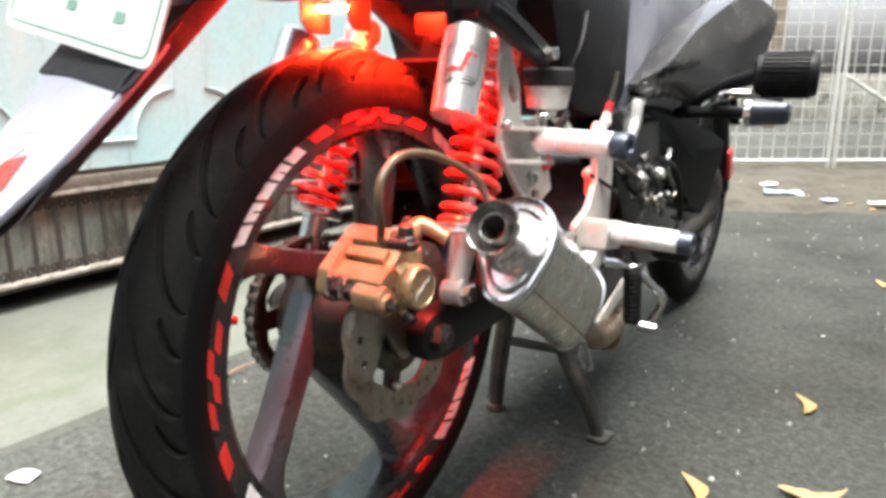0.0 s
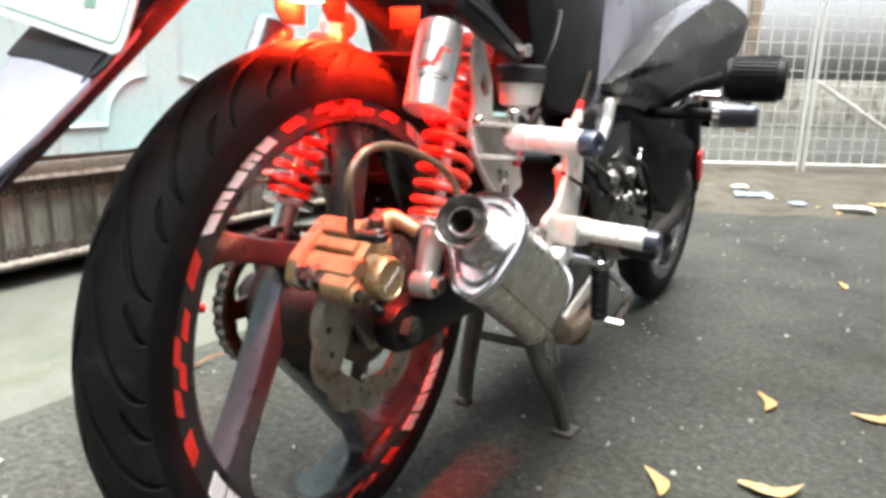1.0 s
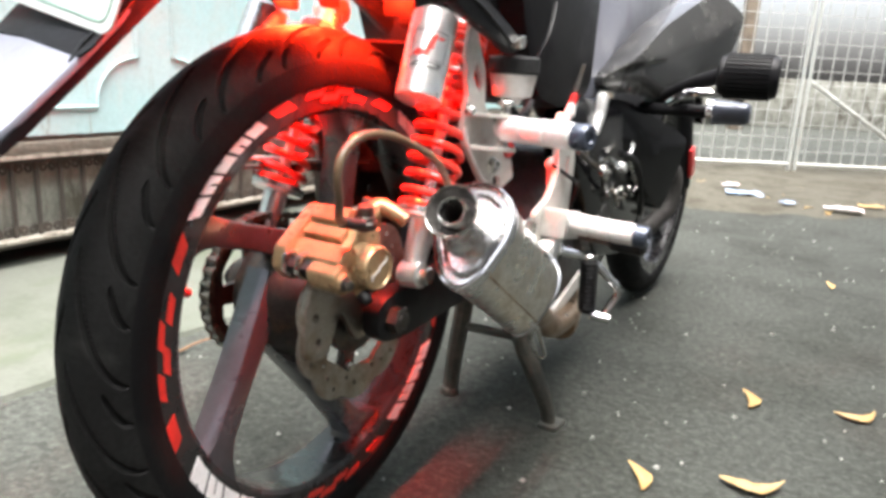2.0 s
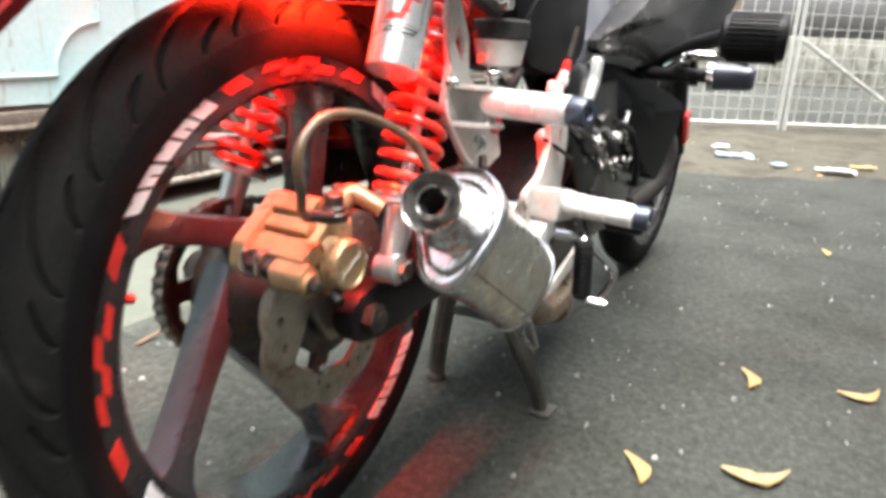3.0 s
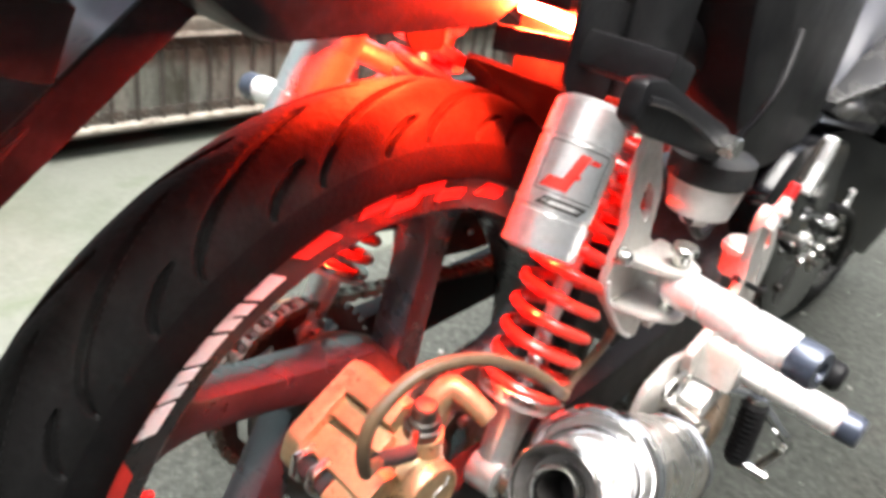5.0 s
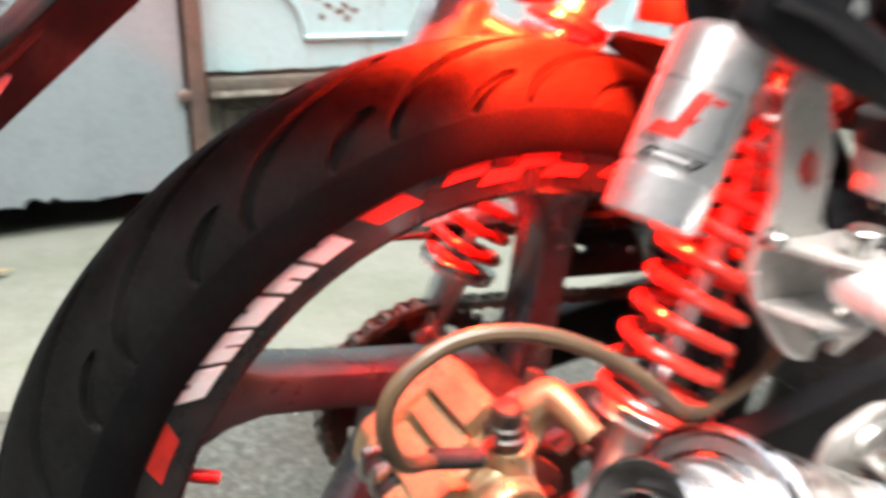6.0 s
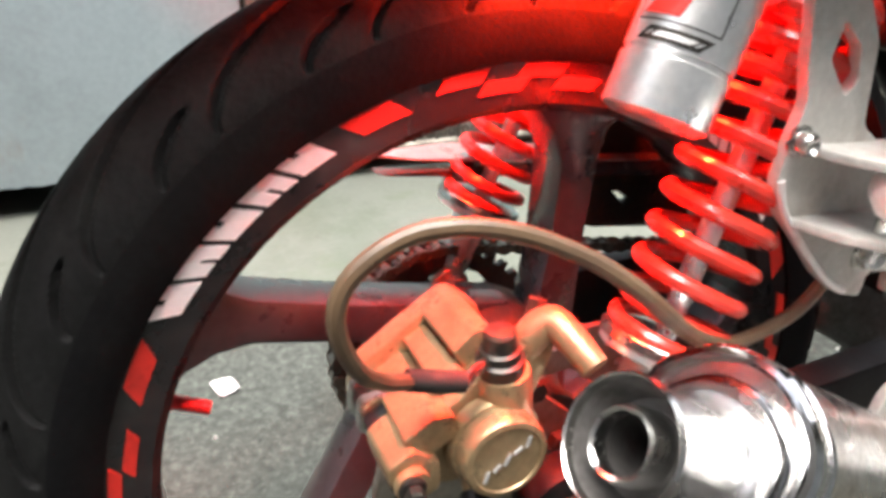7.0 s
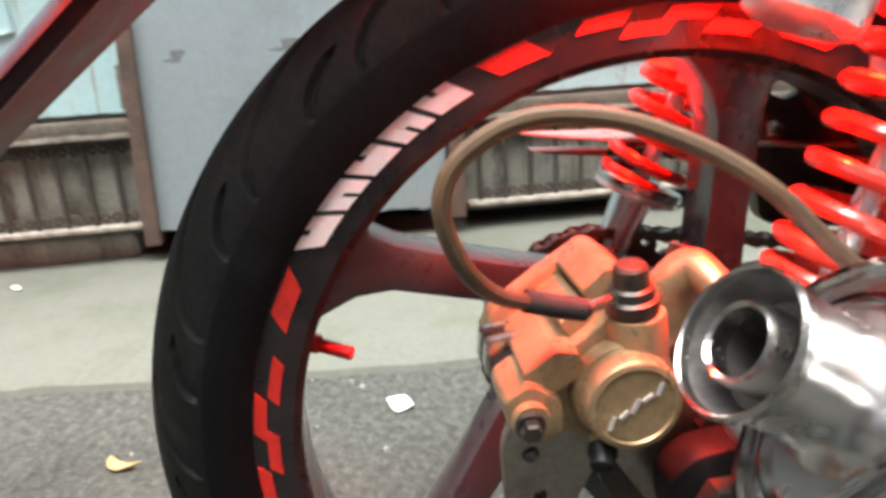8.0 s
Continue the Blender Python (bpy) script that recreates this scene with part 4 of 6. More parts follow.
part("piston_cap", Geo().lathe([(0, 0.0212), (0.011, 0.0208), (0.0128, 0.0196), (0.0134, 0.0172), (0.0124, 0.0166), (0.0124, 0)], (0.1145, -0.0498, 0.3605), (1, -0.04, 0.03), 44), M_GOLD, cal)
# two bridges over the disc, their tops sloped, and the open pad window between them
UPQ = 38.0
part("bridge", Geo().prism(rounded([(-0.011, -0.008), (0.01, -0.008), (0.012, 0.003), (0.005, 0.009), (-0.009, 0.008)], 0.002), Matrix.Translation((0.05, -0.0515, 0.4005)) @ pose(0, 0, 0, UPQ) @ Matrix(((0, 0, 1, 0), (1, 0, 0, 0), (0, 1, 0, 0), (0, 0, 0, 1))), 0.046, 0.0022), M_GOLD, cal)
part("bridge", Geo().prism(rounded([(-0.014, -0.008), (0.012, -0.009), (0.013, 0.002), (0.006, 0.008), (-0.012, 0.007)], 0.002), Matrix.Translation((0.05, -0.0775, 0.3735)) @ pose(0, 0, 0, UPQ - 6, 0, -3) @ Matrix(((0, 0, 1, 0), (1, 0, 0, 0), (0, 1, 0, 0), (0, 0, 0, 1))), 0.064, 0.0022), M_GOLD, cal)
part("bridge", Geo().prism(rounded([(-0.007, -0.006), (0.008, -0.006), (0.008, 0.005), (-0.006, 0.006)], 0.002), Matrix.Translation((0.056, -0.066, 0.388)) @ pose(0, 0, 0, UPQ) @ Matrix(((0, 0, 1, 0), (1, 0, 0, 0), (0, 1, 0, 0), (0, 0, 0, 1))), 0.044, 0.002), M_GOLD, cal)
part("pad_block", Geo().prism(rounded([(-0.101, 0.35), (-0.104, 0.364), (-0.092, 0.372), (-0.078, 0.362), (-0.078, 0.346), (-0.09, 0.342)], 0.004), side(0.086), 0.032, 0.003), M_GOLD, cal)
for x in (0.0585, 0.0735):
    part("brake_pad", Geo().prism(rounded([(-0.1045, 0.358), (-0.103, 0.374), (-0.088, 0.376), (-0.074, 0.37), (-0.078, 0.352), (-0.096, 0.35)], 0.003), side(x), 0.006, 0.0008), M_STEEL, cal, "bright steel brake pad plate")
part("pad_slot", Geo().box((0.022, 0.016, 0.012), pose(0.074, -0.0925, 0.362, 30), 0.002), M_BLACK, cal, "black brake pad edge")
part("pad_pin", Geo().cyl((0.1, -0.092, 0.356), (0.124, -0.094, 0.3555), 0.0066, seg=16).cyl((0.124, -0.094, 0.3555), (0.13, -0.0945, 0.3553), 0.0048, seg=6), M_DARKSTEEL, cal, "grey steel pad pin")
part("pin_socket", Geo().lathe([(0, 0.0078), (0.004, 0.0086), (0.006, 0.008), (0.006, 0.0068)], (0.1165, -0.093, 0.356), (1, 0, 0), 20), M_GOLD, cal)
part("slide_pin", Geo().tube([(0.09, -0.05, 0.35), (0.104, -0.0555, 0.3435), (0.117, -0.0605, 0.3365)], [0.0085, 0.007, 0.0058], 14, 3), M_GOLD, cal)
part("pin_boot", Geo().lathe([(0, 0.005), (0.001, 0.0066), (0.005, 0.0066), (0.007, 0.0052), (0.0105, 0.0052), (0.012, 0.003)], (0.1165, -0.0602, 0.337), (0.75, -0.3, -0.42), 16), M_BLACK, cal, "black rubber pin boot")
part("hose_boss", Geo().lathe([(0, 0.015), (0.02, 0.0142), (0.0225, 0.0135), (0.023, 0.0115)], (0.1035, -0.0415, 0.371), (0.03, -0.08, 1), 32), M_GOLD, cal)
part("mount_arm", Geo().tube([(0.094, -0.03, 0.388), (0.097, -0.024, 0.402), (0.1, -0.0165, 0.4095), (0.109, -0.0125, 0.4075), (0.1265, -0.0075, 0.398)], [0.009, 0.0088, 0.0084, 0.0078, 0.007], 16, 5), M_GOLD, cal)
part("mount_bolt", Geo().cyl((0.088, -0.018, 0.405), (0.086, -0.014, 0.415), 0.0055, seg=6), M_DARKSTEEL, cal, "dark steel mounting bolt")
part("arm_web", Geo().prism(rounded([(-0.04, 0.366), (-0.038, 0.396), (-0.026, 0.406), (-0.014, 0.406), (-0.016, 0.392), (-0.026, 0.37)], 0.004), side(0.09), 0.014, 0.002), M_GOLD, cal)
# raised worn mark on the cap, unreadable
for k, (h, lean) in enumerate(((0.0062, 12), (0.0046, -18), (0.0066, 6), (0.005, -24), (0.006, 14))):
    part("cap_mark", Geo().box((0.0008, 0.0016, h), pose(0.1276, -0.0605 + 0.0051 * k, 0.3545 + 0.0034 * k, lean - 30), 0), M_PEG, cal, "small pale worn mark")
bk = part("caliper_bracket", Geo().prism(rounded([(-0.096, 0.272), (-0.098, 0.318), (-0.086, 0.346), (-0.03, 0.376), (0.02, 0.33), (0.02, 0.275), (-0.02, 0.27), (-0.046, 0.31), (-0.066, 0.268)], 0.008), side(0.0735), 0.008, 0.0015, [circle(-0.0835, 0.312, 0.0042, 12), circle(-0.079, 0.287, 0.0034, 12)]), M_DISC, cal, "dull brown-grey steel caliper bracket")
for y, z in ((-0.012, 0.36), (0.006, 0.32)):
    part("carrier_bolt", Geo().cyl((0.081, y, z), (0.089, y, z), 0.0068, seg=6), M_DARKSTEEL, bk)
part("banjo_bolt", Geo().lathe([(0, 0.0), (0, 0.0112), (0.0018, 0.0116), (0.0075, 0.0116), (0.0085, 0.0098), (0.0125, 0.0094), (0.0135, 0.0078), (0.0215, 0.0074), (0.0232, 0.006), (0.0238, 0.0)], (0.105, -0.044, 0.3935), (0.08, -0.1, 1.0), 6 * 4), M_DARKSTEEL, cal, "grey steel banjo bolt")
part("hose_neck", Geo().tube([(0.107, -0.05, 0.402), (0.115, -0.062, 0.4035), (0.1225, -0.0705, 0.4045)], 0.0028, 10, 3), M_STEEL, cal, "thin steel hose neck")
part("hose_ferrule", Geo().tube([(0.1215, -0.0698, 0.4044), (0.12, -0.08, 0.4062), (0.118, -0.0945, 0.4098)], [0.0047, 0.005, 0.0048], 14, 3), M_SOOT, cal, "dark crimped hose ferrule")
part("brake_hose", Geo().tube([(0.119, -0.0925, 0.4092), (0.125, -0.107, 0.4165), (0.136, -0.1205, 0.433), (0.14, -0.128, 0.456), (0.14, -0.121, 0.473), (0.142, -0.099, 0.485), (0.148, -0.07, 0.484), (0.157, -0.042, 0.473), (0.166, -0.022, 0.459), (0.163, 0.004, 0.436), (0.15, 0.034, 0.415), (0.138, 0.064, 0.402), (0.134, 0.092, 0.403), (0.133, 0.113, 0.414), (0.128, 0.14, 0.44), (0.12, 0.17, 0.47)], 0.0036, 10, 5), M_HOSE, bike, "brown rubber brake hose looping above the caliper")

# silencer: a short can of rounded triangular section with a cup-shaped outlet
AX = Vector((-0.0598, 0.8551, -0.515)).normalized()
U = (Vector((1, 0, 0)) - AX * AX.x).normalized()
V = U.cross(AX)
TIP = Vector((0.1986, -0.0504, 0.425))
MUF = Matrix((( U.x, V.x, AX.x, TIP.x), (U.y, V.y, AX.y, TIP.y), (U.z, V.z, AX.z, TIP.z), (0, 0, 0, 1)))
section = rounded([(0.010, -0.058), (0.025, -0.042), (0.0398, 0.002), (0.037, 0.029), (0.012, 0.0465), (-0.016, 0.043), (-0.0375, 0.02), (-0.033, -0.008), (-0.012, -0.051)], 0.015, 5)


def ring(sec, w, k=1.0):
    cx, cy = sum(p[0] for p in sec) / len(sec), sum(p[1] for p in sec) / len(sec)
    return [MUF @ Vector((cx + (x - cx) * k, cy + (y - cy) * k, w)) for x, y in sec]


def loft(rings, caps=True):
    g, n = Geo(), len(rings[0])
    f = [(i * n + j, i * n + (j + 1) % n, (i + 1) * n + (j + 1) % n, (i + 1) * n + j) for i in range(len(rings) - 1) for j in range(n)]
    if caps:
        f += [tuple(reversed(range(n))), tuple((len(rings) - 1) * n + j for j in range(n))]
    return g.add([p for r in rings for p in r], f)


muffler = part("silencer", loft([ring(section, 0.05, 0.965), ring(section, 0.228, 0.965), ring(section, 0.231, 0.96), ring(section, 0.238, 0.86), ring(section, 0.247, 0.6), ring(section, 0.253, 0.4)]), M_CAN, bike, "short polished stainless silencer of rounded triangular section")
part("end_cap", loft([ring(section, 0.0455, 0.3), ring(section, 0.045, 0.72), ring(section, 0.047, 0.76), ring(section, 0.047, 0.9), ring(section, 0.0435, 0.965), ring(section, 0.045, 0.992), ring(section, 0.054, 0.992), ring(section, 0.055, 0.96)]), M_CAP, muffler, "polished stepped end cap")
for w, k, rr in ((0.0442, 0.735, 0.0022), (0.0445, 0.962, 0.003), (0.0545, 0.985, 0.0014), (0.228, 0.968, 0.002)):
    part("bead", Geo().tube(ring(section, w, k), rr, 8, 1, True), M_CHROME, muffler, "bright rolled bead")
seam = [MUF @ Vector((0.0262, -0.034, w)) for w in (0.06, 0.14, 0.226)]
part("seam", Geo().tube(seam, 0.0011, 6, 2), M_BROWN, muffler, "browned weld seam")
part("outlet_pipe", Geo().lathe([(0.006, 0.0104), (0.0, 0.0108), (-0.0014, 0.0121), (0.001, 0.0136), (0.016, 0.0138)], TIP, AX, 48, caps=False), M_STEEL, muffler)
part("outlet_dish", Geo().lathe([(0.016, 0.0118), (0.015, 0.018), (0.002, 0.022)], TIP, AX, 48, caps=False), M_DARKDISH, muffler, "dull sooty dish")
part("outlet_rim", Geo().lathe([(0.003, 0.0218), (-0.001, 0.0226), (-0.0018, 0.0235), (0.0, 0.0245), (0.004, 0.0238)], TIP, AX, 48, caps=False), M_STEEL, muffler, "bright rolled outlet rim")
part("outlet_cup", Geo().lathe([(0.003, 0.0232), (0.006, 0.0222), (0.02, 0.0215), (0.034, 0.0218), (0.041, 0.0235), (0.046, 0.028)], TIP, AX, 48, caps=False), M_CAP, muffler, "chrome outlet cup with inner pipe")
part("outlet_bore", Geo().lathe([(0.04, 0.0), (0.04, 0.01), (0.0045, 0.0105)], TIP, AX, 32, caps=False), M_SOOT, muffler, "sooty black bore")
end = MUF @ Vector((0.0, -0.004, 0.248))
part("exhaust_pipe", Geo().tube([end, end + AX * 0.03, (0.166, 0.25, 0.238), (0.16, 0.31, 0.207), (0.15, 0.4, 0.2), (0.12, 0.5, 0.2), (0.09, 0.62, 0.2), (0.06, 0.78, 0.24), (0.04, 0.83, 0.33)], 0.016, 16, 6), M_BROWN, bike, "heat-browned exhaust pipe")
part("silencer_clip", Geo().tube([(0.203, 0.15, 0.262), (0.2, 0.165, 0.25), (0.186, 0.222, 0.204), (0.179, 0.246, 0.188), (0.173, 0.235, 0.193), (0.186, 0.175, 0.236), (0.196, 0.155, 0.256)], 0.0026, 8, 4, True), M_STEEL, muffler, "bent wire clip")
part("hanger_spring", Geo().tube([(0.17, 0.16, 0.372), (0.172, 0.18, 0.376), (0.172, 0.192, 0.366), (0.17, 0.178, 0.348), (0.168, 0.165, 0.352)], 0.0022, 8, 4, True), M_STEEL, muffler, "wire hanger loop")
part("silencer_bracket", Geo().prism(rounded([(0.15, 0.33), (0.3, 0.29), (0.33, 0.31), (0.28, 0.35), (0.2, 0.37), (0.16, 0.36)], 0.008), side(0.15), 0.006, 0.001), M_BRACKET, bike, "silver silencer bracket")

part("bracket_bar", Geo().prism(rounded([(0.3, 0.212), (0.318, 0.2), (0.48, 0.245), (0.47, 0.268)], 0.006), side(0.146), 0.005, 0.001), M_BRACKET, bike, "flat silver bracket bar")
part("pipe_collar", Geo().lathe([(0, 0.018), (0.004, 0.024), (0.02, 0.025), (0.05, 0.021), (0.055, 0.017)], (0.135, 0.4, 0.175), (-0.1, 0.9, 0.12), 24), M_BROWN, bike, "heat-browned pipe collar")

# footrest brackets and pegs
bracket = part("footrest_bracket", Geo().prism(rounded([(0.066, 0.586), (0.058, 0.556), (0.062, 0.53), (0.066, 0.516), (0.061, 0.499), (0.0585, 0.482), (0.064, 0.468), (0.079, 0.453), (0.097, 0.433), (0.113, 0.4205), (0.13, 0.4155), (0.131, 0.4285), (0.149, 0.4262), (0.151, 0.4115), (0.181, 0.422), (0.172, 0.445), (0.142, 0.47), (0.118, 0.492), (0.102, 0.503), (0.1005, 0.52), (0.0985, 0.538), (0.085, 0.56), (0.073, 0.586)], 0.004), side(0.139), 0.006, 0.0012, [rounded([(0.0775, 0.547), (0.0735, 0.532), (0.0865, 0.5165), (0.0925, 0.5235), (0.088, 0.537)], 0.002)]), M_BRACKET, bike, "pierced silver footrest bracket")
part("bracket_edge", Geo().tube([(0.1455, 0.06, 0.484), (0.1458, 0.067, 0.467), (0.1458, 0.098, 0.434), (0.1455, 0.116, 0.422)], 0.0018, 8, 4), M_PEG, bracket)
for y, z, r in ((0.1258, 0.44, 0.0075), (0.066, 0.5, 0.005)):
    part("bracket_bolt", Geo().lathe([(0, r + 0.002), (0.0012, r + 0.002), (0.0014, r), (0.006, r), (0.0075, r * 0.8), (0.0055, r * 0.5), (0.0055, 0)], (0.1445, y, z), (1, 0, 0), 20), M_STEEL, bracket)
for z in (0.499, 0.467):
    part("clevis_flange", Geo().prism(rounded([(0.142, 0.068), (0.17, 0.078), (0.182, 0.09), (0.182, 0.106), (0.168, 0.118), (0.142, 0.128)], 0.005), Matrix.Translation((0, 0, z)) @ pose(0, 0, 0, -4), 0.0042, 0.001), M_BRACKET, bracket)
part("clevis_pin", Geo().cyl((0.171, 0.096, 0.461), (0.171, 0.096, 0.507), 0.0052, seg=16).cyl((0.171, 0.096, 0.505), (0.171, 0.096, 0.5105), 0.0085, seg=16), M_STEEL, bracket)
lower = part("footrest_bracket", Geo().prism(rounded([(0.258, 0.486), (0.264, 0.494), (0.278, 0.492), (0.312, 0.46), (0.32, 0.428), (0.312, 0.36), (0.3, 0.32), (0.26, 0.3), (0.215, 0.34), (0.205, 0.378), (0.245, 0.392), (0.266, 0.425), (0.258, 0.465)], 0.008), side(0.158), 0.008, 0.0015, [[(0.284, 0.466), (0.292, 0.468), (0.298, 0.452), (0.29, 0.45)], [(0.292, 0.438), (0.3, 0.438), (0.298, 0.41), (0.29, 0.412)], circle(0.25, 0.345, 0.008)]), M_BRACKET, bike, "silver lower footrest bracket")
part("bracket_rod", Geo().cyl((0.17, 0.262, 0.478), (0.172, 0.274, 0.504), 0.005).cyl((0.1715, 0.268, 0.49), (0.172, 0.271, 0.497), 0.0072, seg=6), M_PEG, lower, "bright adjuster rod")
part("adjuster_cap", Geo().cyl((0.172, 0.274, 0.503), (0.173, 0.279, 0.515), 0.005), M_REDPART, lower, "red anodised cap")
part("adjuster_spike", Geo().cyl((0.173, 0.28, 0.517), (0.176, 0.292, 0.55), 0.004, 0.0025), M_DARKSTEEL, lower)
part("pivot_nut", Geo().cyl((0.18, 0.205, 0.318), (0.197, 0.205, 0.318), 0.011, seg=6).cyl((0.16, 0.2, 0.33), (0.192, 0.196, 0.328), 0.0065), M_STEEL, lower)
part("pivot_block", Geo().box((0.02, 0.034, 0.026), pose(0.176, 0.226, 0.332, 20), 0.004), M_PEG, lower)
part("bracket_boss", Geo().box((0.034, 0.05, 0.034), pose(0.18, 0.25, 0.362, -10), 0.004), M_BRACKET, lower)
part("pivot_bolt", Geo().cyl((0.165, 0.255, 0.325), (0.182, 0.255, 0.325), 0.012, seg=6), M_STEEL, lower)


def peg(p0, p1, owner):
    p0, p1 = Vector(p0), Vector(p1)
    L, d, prof = (p1 - p0).length, (p1 - p0), [(0, 0.0085), (0.003, 0.0105)]
    for a, b in ((0.006, 0.034), (0.036, 0.062), (0.064, 0.092)):
        prof += [(a * L / 0.112, 0.0112), (a * L / 0.112 + 0.0015, 0.0128)]
        prof += [(b * L / 0.112 - 0.001, 0.0128), (b * L / 0.112, 0.0112)]
    prof += [(L * 0.84, 0.0118)]
    g = part("footrest", Geo().lathe(prof, p0, d, 28), M_PEG, owner, "ribbed bright aluminium footrest")
    part("footrest_end", Geo().lathe([(0, 0.0126), (0.013, 0.0127), (0.0155, 0.0115), (0.0155, 0.006), (0.013, 0.005), (0.013, 0)], p0 + d * 0.84, d, 28), mat("blue_black_end_cap", (0.05, 0.06, 0.085), 0.35, 0.4, None, 0.3, 30, 0.1, 250, 0.05), owner, "blue-black end cap")


peg((0.164, 0.098, 0.4835), (0.269, 0.078, 0.484), bracket)
peg((0.186, 0.248, 0.366), (0.291, 0.2455, 0.363), lower)

far_bracket = part("footrest_bracket", Geo().prism(rounded([(0.054, 0.582), (0.05, 0.556), (0.067, 0.516), (0.0585, 0.482), (0.079, 0.453), (0.113, 0.4205), (0.155, 0.4115), (0.181, 0.422), (0.142, 0.47), (0.102, 0.503), (0.0985, 0.538), (0.069, 0.582)], 0.004), side(-0.145), 0.006, 0.0012, [rounded([(0.0775, 0.547), (0.0735, 0.532), (0.0865, 0.5165), (0.0925, 0.5235)], 0.002)]), M_BRACKET, bike, "pierced silver footrest bracket")
for z in (0.499, 0.467):
    part("clevis_flange", Geo().prism(rounded([(-0.142, 0.068), (-0.17, 0.078), (-0.182, 0.09), (-0.182, 0.106), (-0.168, 0.118), (-0.142, 0.128)], 0.005), Matrix.Translation((0, 0, z)), 0.0042, 0.001), M_BRACKET, far_bracket)
peg((-0.164, 0.098, 0.4835), (-0.269, 0.078, 0.484), far_bracket)

# brake pedal and its rubber
pedal = part("brake_pedal", Geo().tube([(0.165, 0.26, 0.325), (0.2, 0.3, 0.312), (0.229, 0.314, 0.287), (0.239, 0.324, 0.268), (0.226, 0.312, 0.237)], [0.006, 0.006, 0.005, 0.0045, 0.005], 10, 5), M_CHROME, bike, "chrome brake pedal")
part("pedal_foot", Geo().cyl((0.212, 0.307, 0.236), (0.236, 0.312, 0.233), 0.0068), M_CHROME, pedal)
prof = [(0, 0.009)] + [(0.004 + 0.006 * k + s, 0.0122 if s else 0.0108) for k in range(11) for s in (0.0, 0.002)] + [(0.073, 0.0095)]
part("pedal_rubber", Geo().lathe(prof, (0.205, 0.3, 0.313), (0.03, 0.05, -1), 24), M_BLACK, pedal, "ribbed black rubber sleeve")
part("sleeve_cap", Geo().cyl((0.205, 0.3, 0.312), (0.2049, 0.2995, 0.319), 0.0105), M_CHROME, pedal)
rest = part("rider_footrest", Geo().lathe([(0, 0.012), (0.004, 0.015), (0.03, 0.0152), (0.032, 0.0142), (0.036, 0.0142), (0.038, 0.0152), (0.046, 0.0148), (0.05, 0.011)], (0.2, 0.4, 0.318), (1, -0.02, -0.03), 24), M_BLACK, bike, "black rubber rider footrest")
part("footrest_arm", Geo().cyl((0.1, 0.4, 0.32), (0.205, 0.4, 0.318), 0.009), M_DARKSTEEL, rest)

# engine and frame
engine = part("engine", Geo().prism(rounded([(0.36, 0.24), (0.4, 0.35), (0.46, 0.42), (0.62, 0.43), (0.7, 0.38), (0.74, 0.28), (0.66, 0.2), (0.46, 0.185)], 0.03, 6), side(-0.09), 0.2, 0.014), M_ENGINE, bike, "dark cast alloy engine")
part("crank_cover", Geo().lathe([(0, 0.07), (0.012, 0.068), (0.018, 0.06), (0.02, 0.03), (0.026, 0.026), (0.026, 0)], (0.11, 0.56, 0.31), (1, 0, 0), 40), M_ENGINE, engine)
for k in range(7):
    part("cooling_fin", Geo().box((0.15, 0.006, 0.13), pose(0.01, 0.74 + 0.016 * k, 0.34 + 0.004 * k, 12), 0.002), M_ENGINE, engine)
part("cylinder_head", Geo().box((0.13, 0.07, 0.12), pose(0.01, 0.885, 0.375, 12), 0.012), M_ENGINE, engine)
for k in range(5):
    a = 2 * math.pi * k / 5
    part("cover_screw", Geo().cyl((0.108, 0.56 + 0.062 * math.cos(a), 0.31 + 0.062 * math.sin(a)), (0.125, 0.56 + 0.062 * math.cos(a), 0.31 + 0.062 * math.sin(a)), 0.006, seg=8), M_STEEL, engine)
part("frame_tube", Geo().tube([(0.07, 0.1, 0.66), (0.08, 0.3, 0.56), (0.08, 0.45, 0.45), (0.05, 0.52, 0.33)], 0.016, 12, 5).tube([(-0.07, 0.1, 0.66), (-0.08, 0.3, 0.56), (-0.08, 0.45, 0.45), (-0.05, 0.52, 0.33)], 0.016, 12, 5), M_BLACK, bike, "black frame tubes")
part("rear_cylinder", Geo().cyl((0.13, 0.352, 0.392), (0.13, 0.347, 0.427), 0.013).cyl((0.13, 0.347, 0.415), (0.13, 0.347, 0.423), 0.0155), M_BRACKET, bike, "silver rear brake master cylinder")
box = part("fluid_bottle", Geo().lathe([(0, 0.009), (0.006, 0.011), (0.009, 0.021), (0.033, 0.0255)], (0.15, 0.152, 0.504), (0, 0, 1), 32), M_WHITEBOX, bike, "clouded white brake fluid bottle with black lid")
part("bottle_lid", Geo().lathe([(0, 0.026), (0.002, 0.0275), (0.016, 0.0275), (0.018, 0.025), (0.019, 0.01)], (0.15, 0.152, 0.536), (0, 0, 1), 32), M_BLACK, box, "black ribbed lid")
part("bottle_hose", Geo().tube([(0.15, 0.14, 0.512), (0.152, 0.17, 0.49), (0.145, 0.215, 0.505), (0.128, 0.224, 0.472)], 0.004, 8, 5), M_BLACK, box)
part("red_bolt", Geo().cyl((0.142, 0.16, 0.455), (0.15, 0.16, 0.455), 0.009), M_REDPART, bike, "red anodised bolt")
part("cable", Geo().tube([(0.13, 0.24, 0.54), (0.14, 0.26, 0.58), (0.13, 0.3, 0.62)], 0.003, 8, 5), M_BLACK, bike)
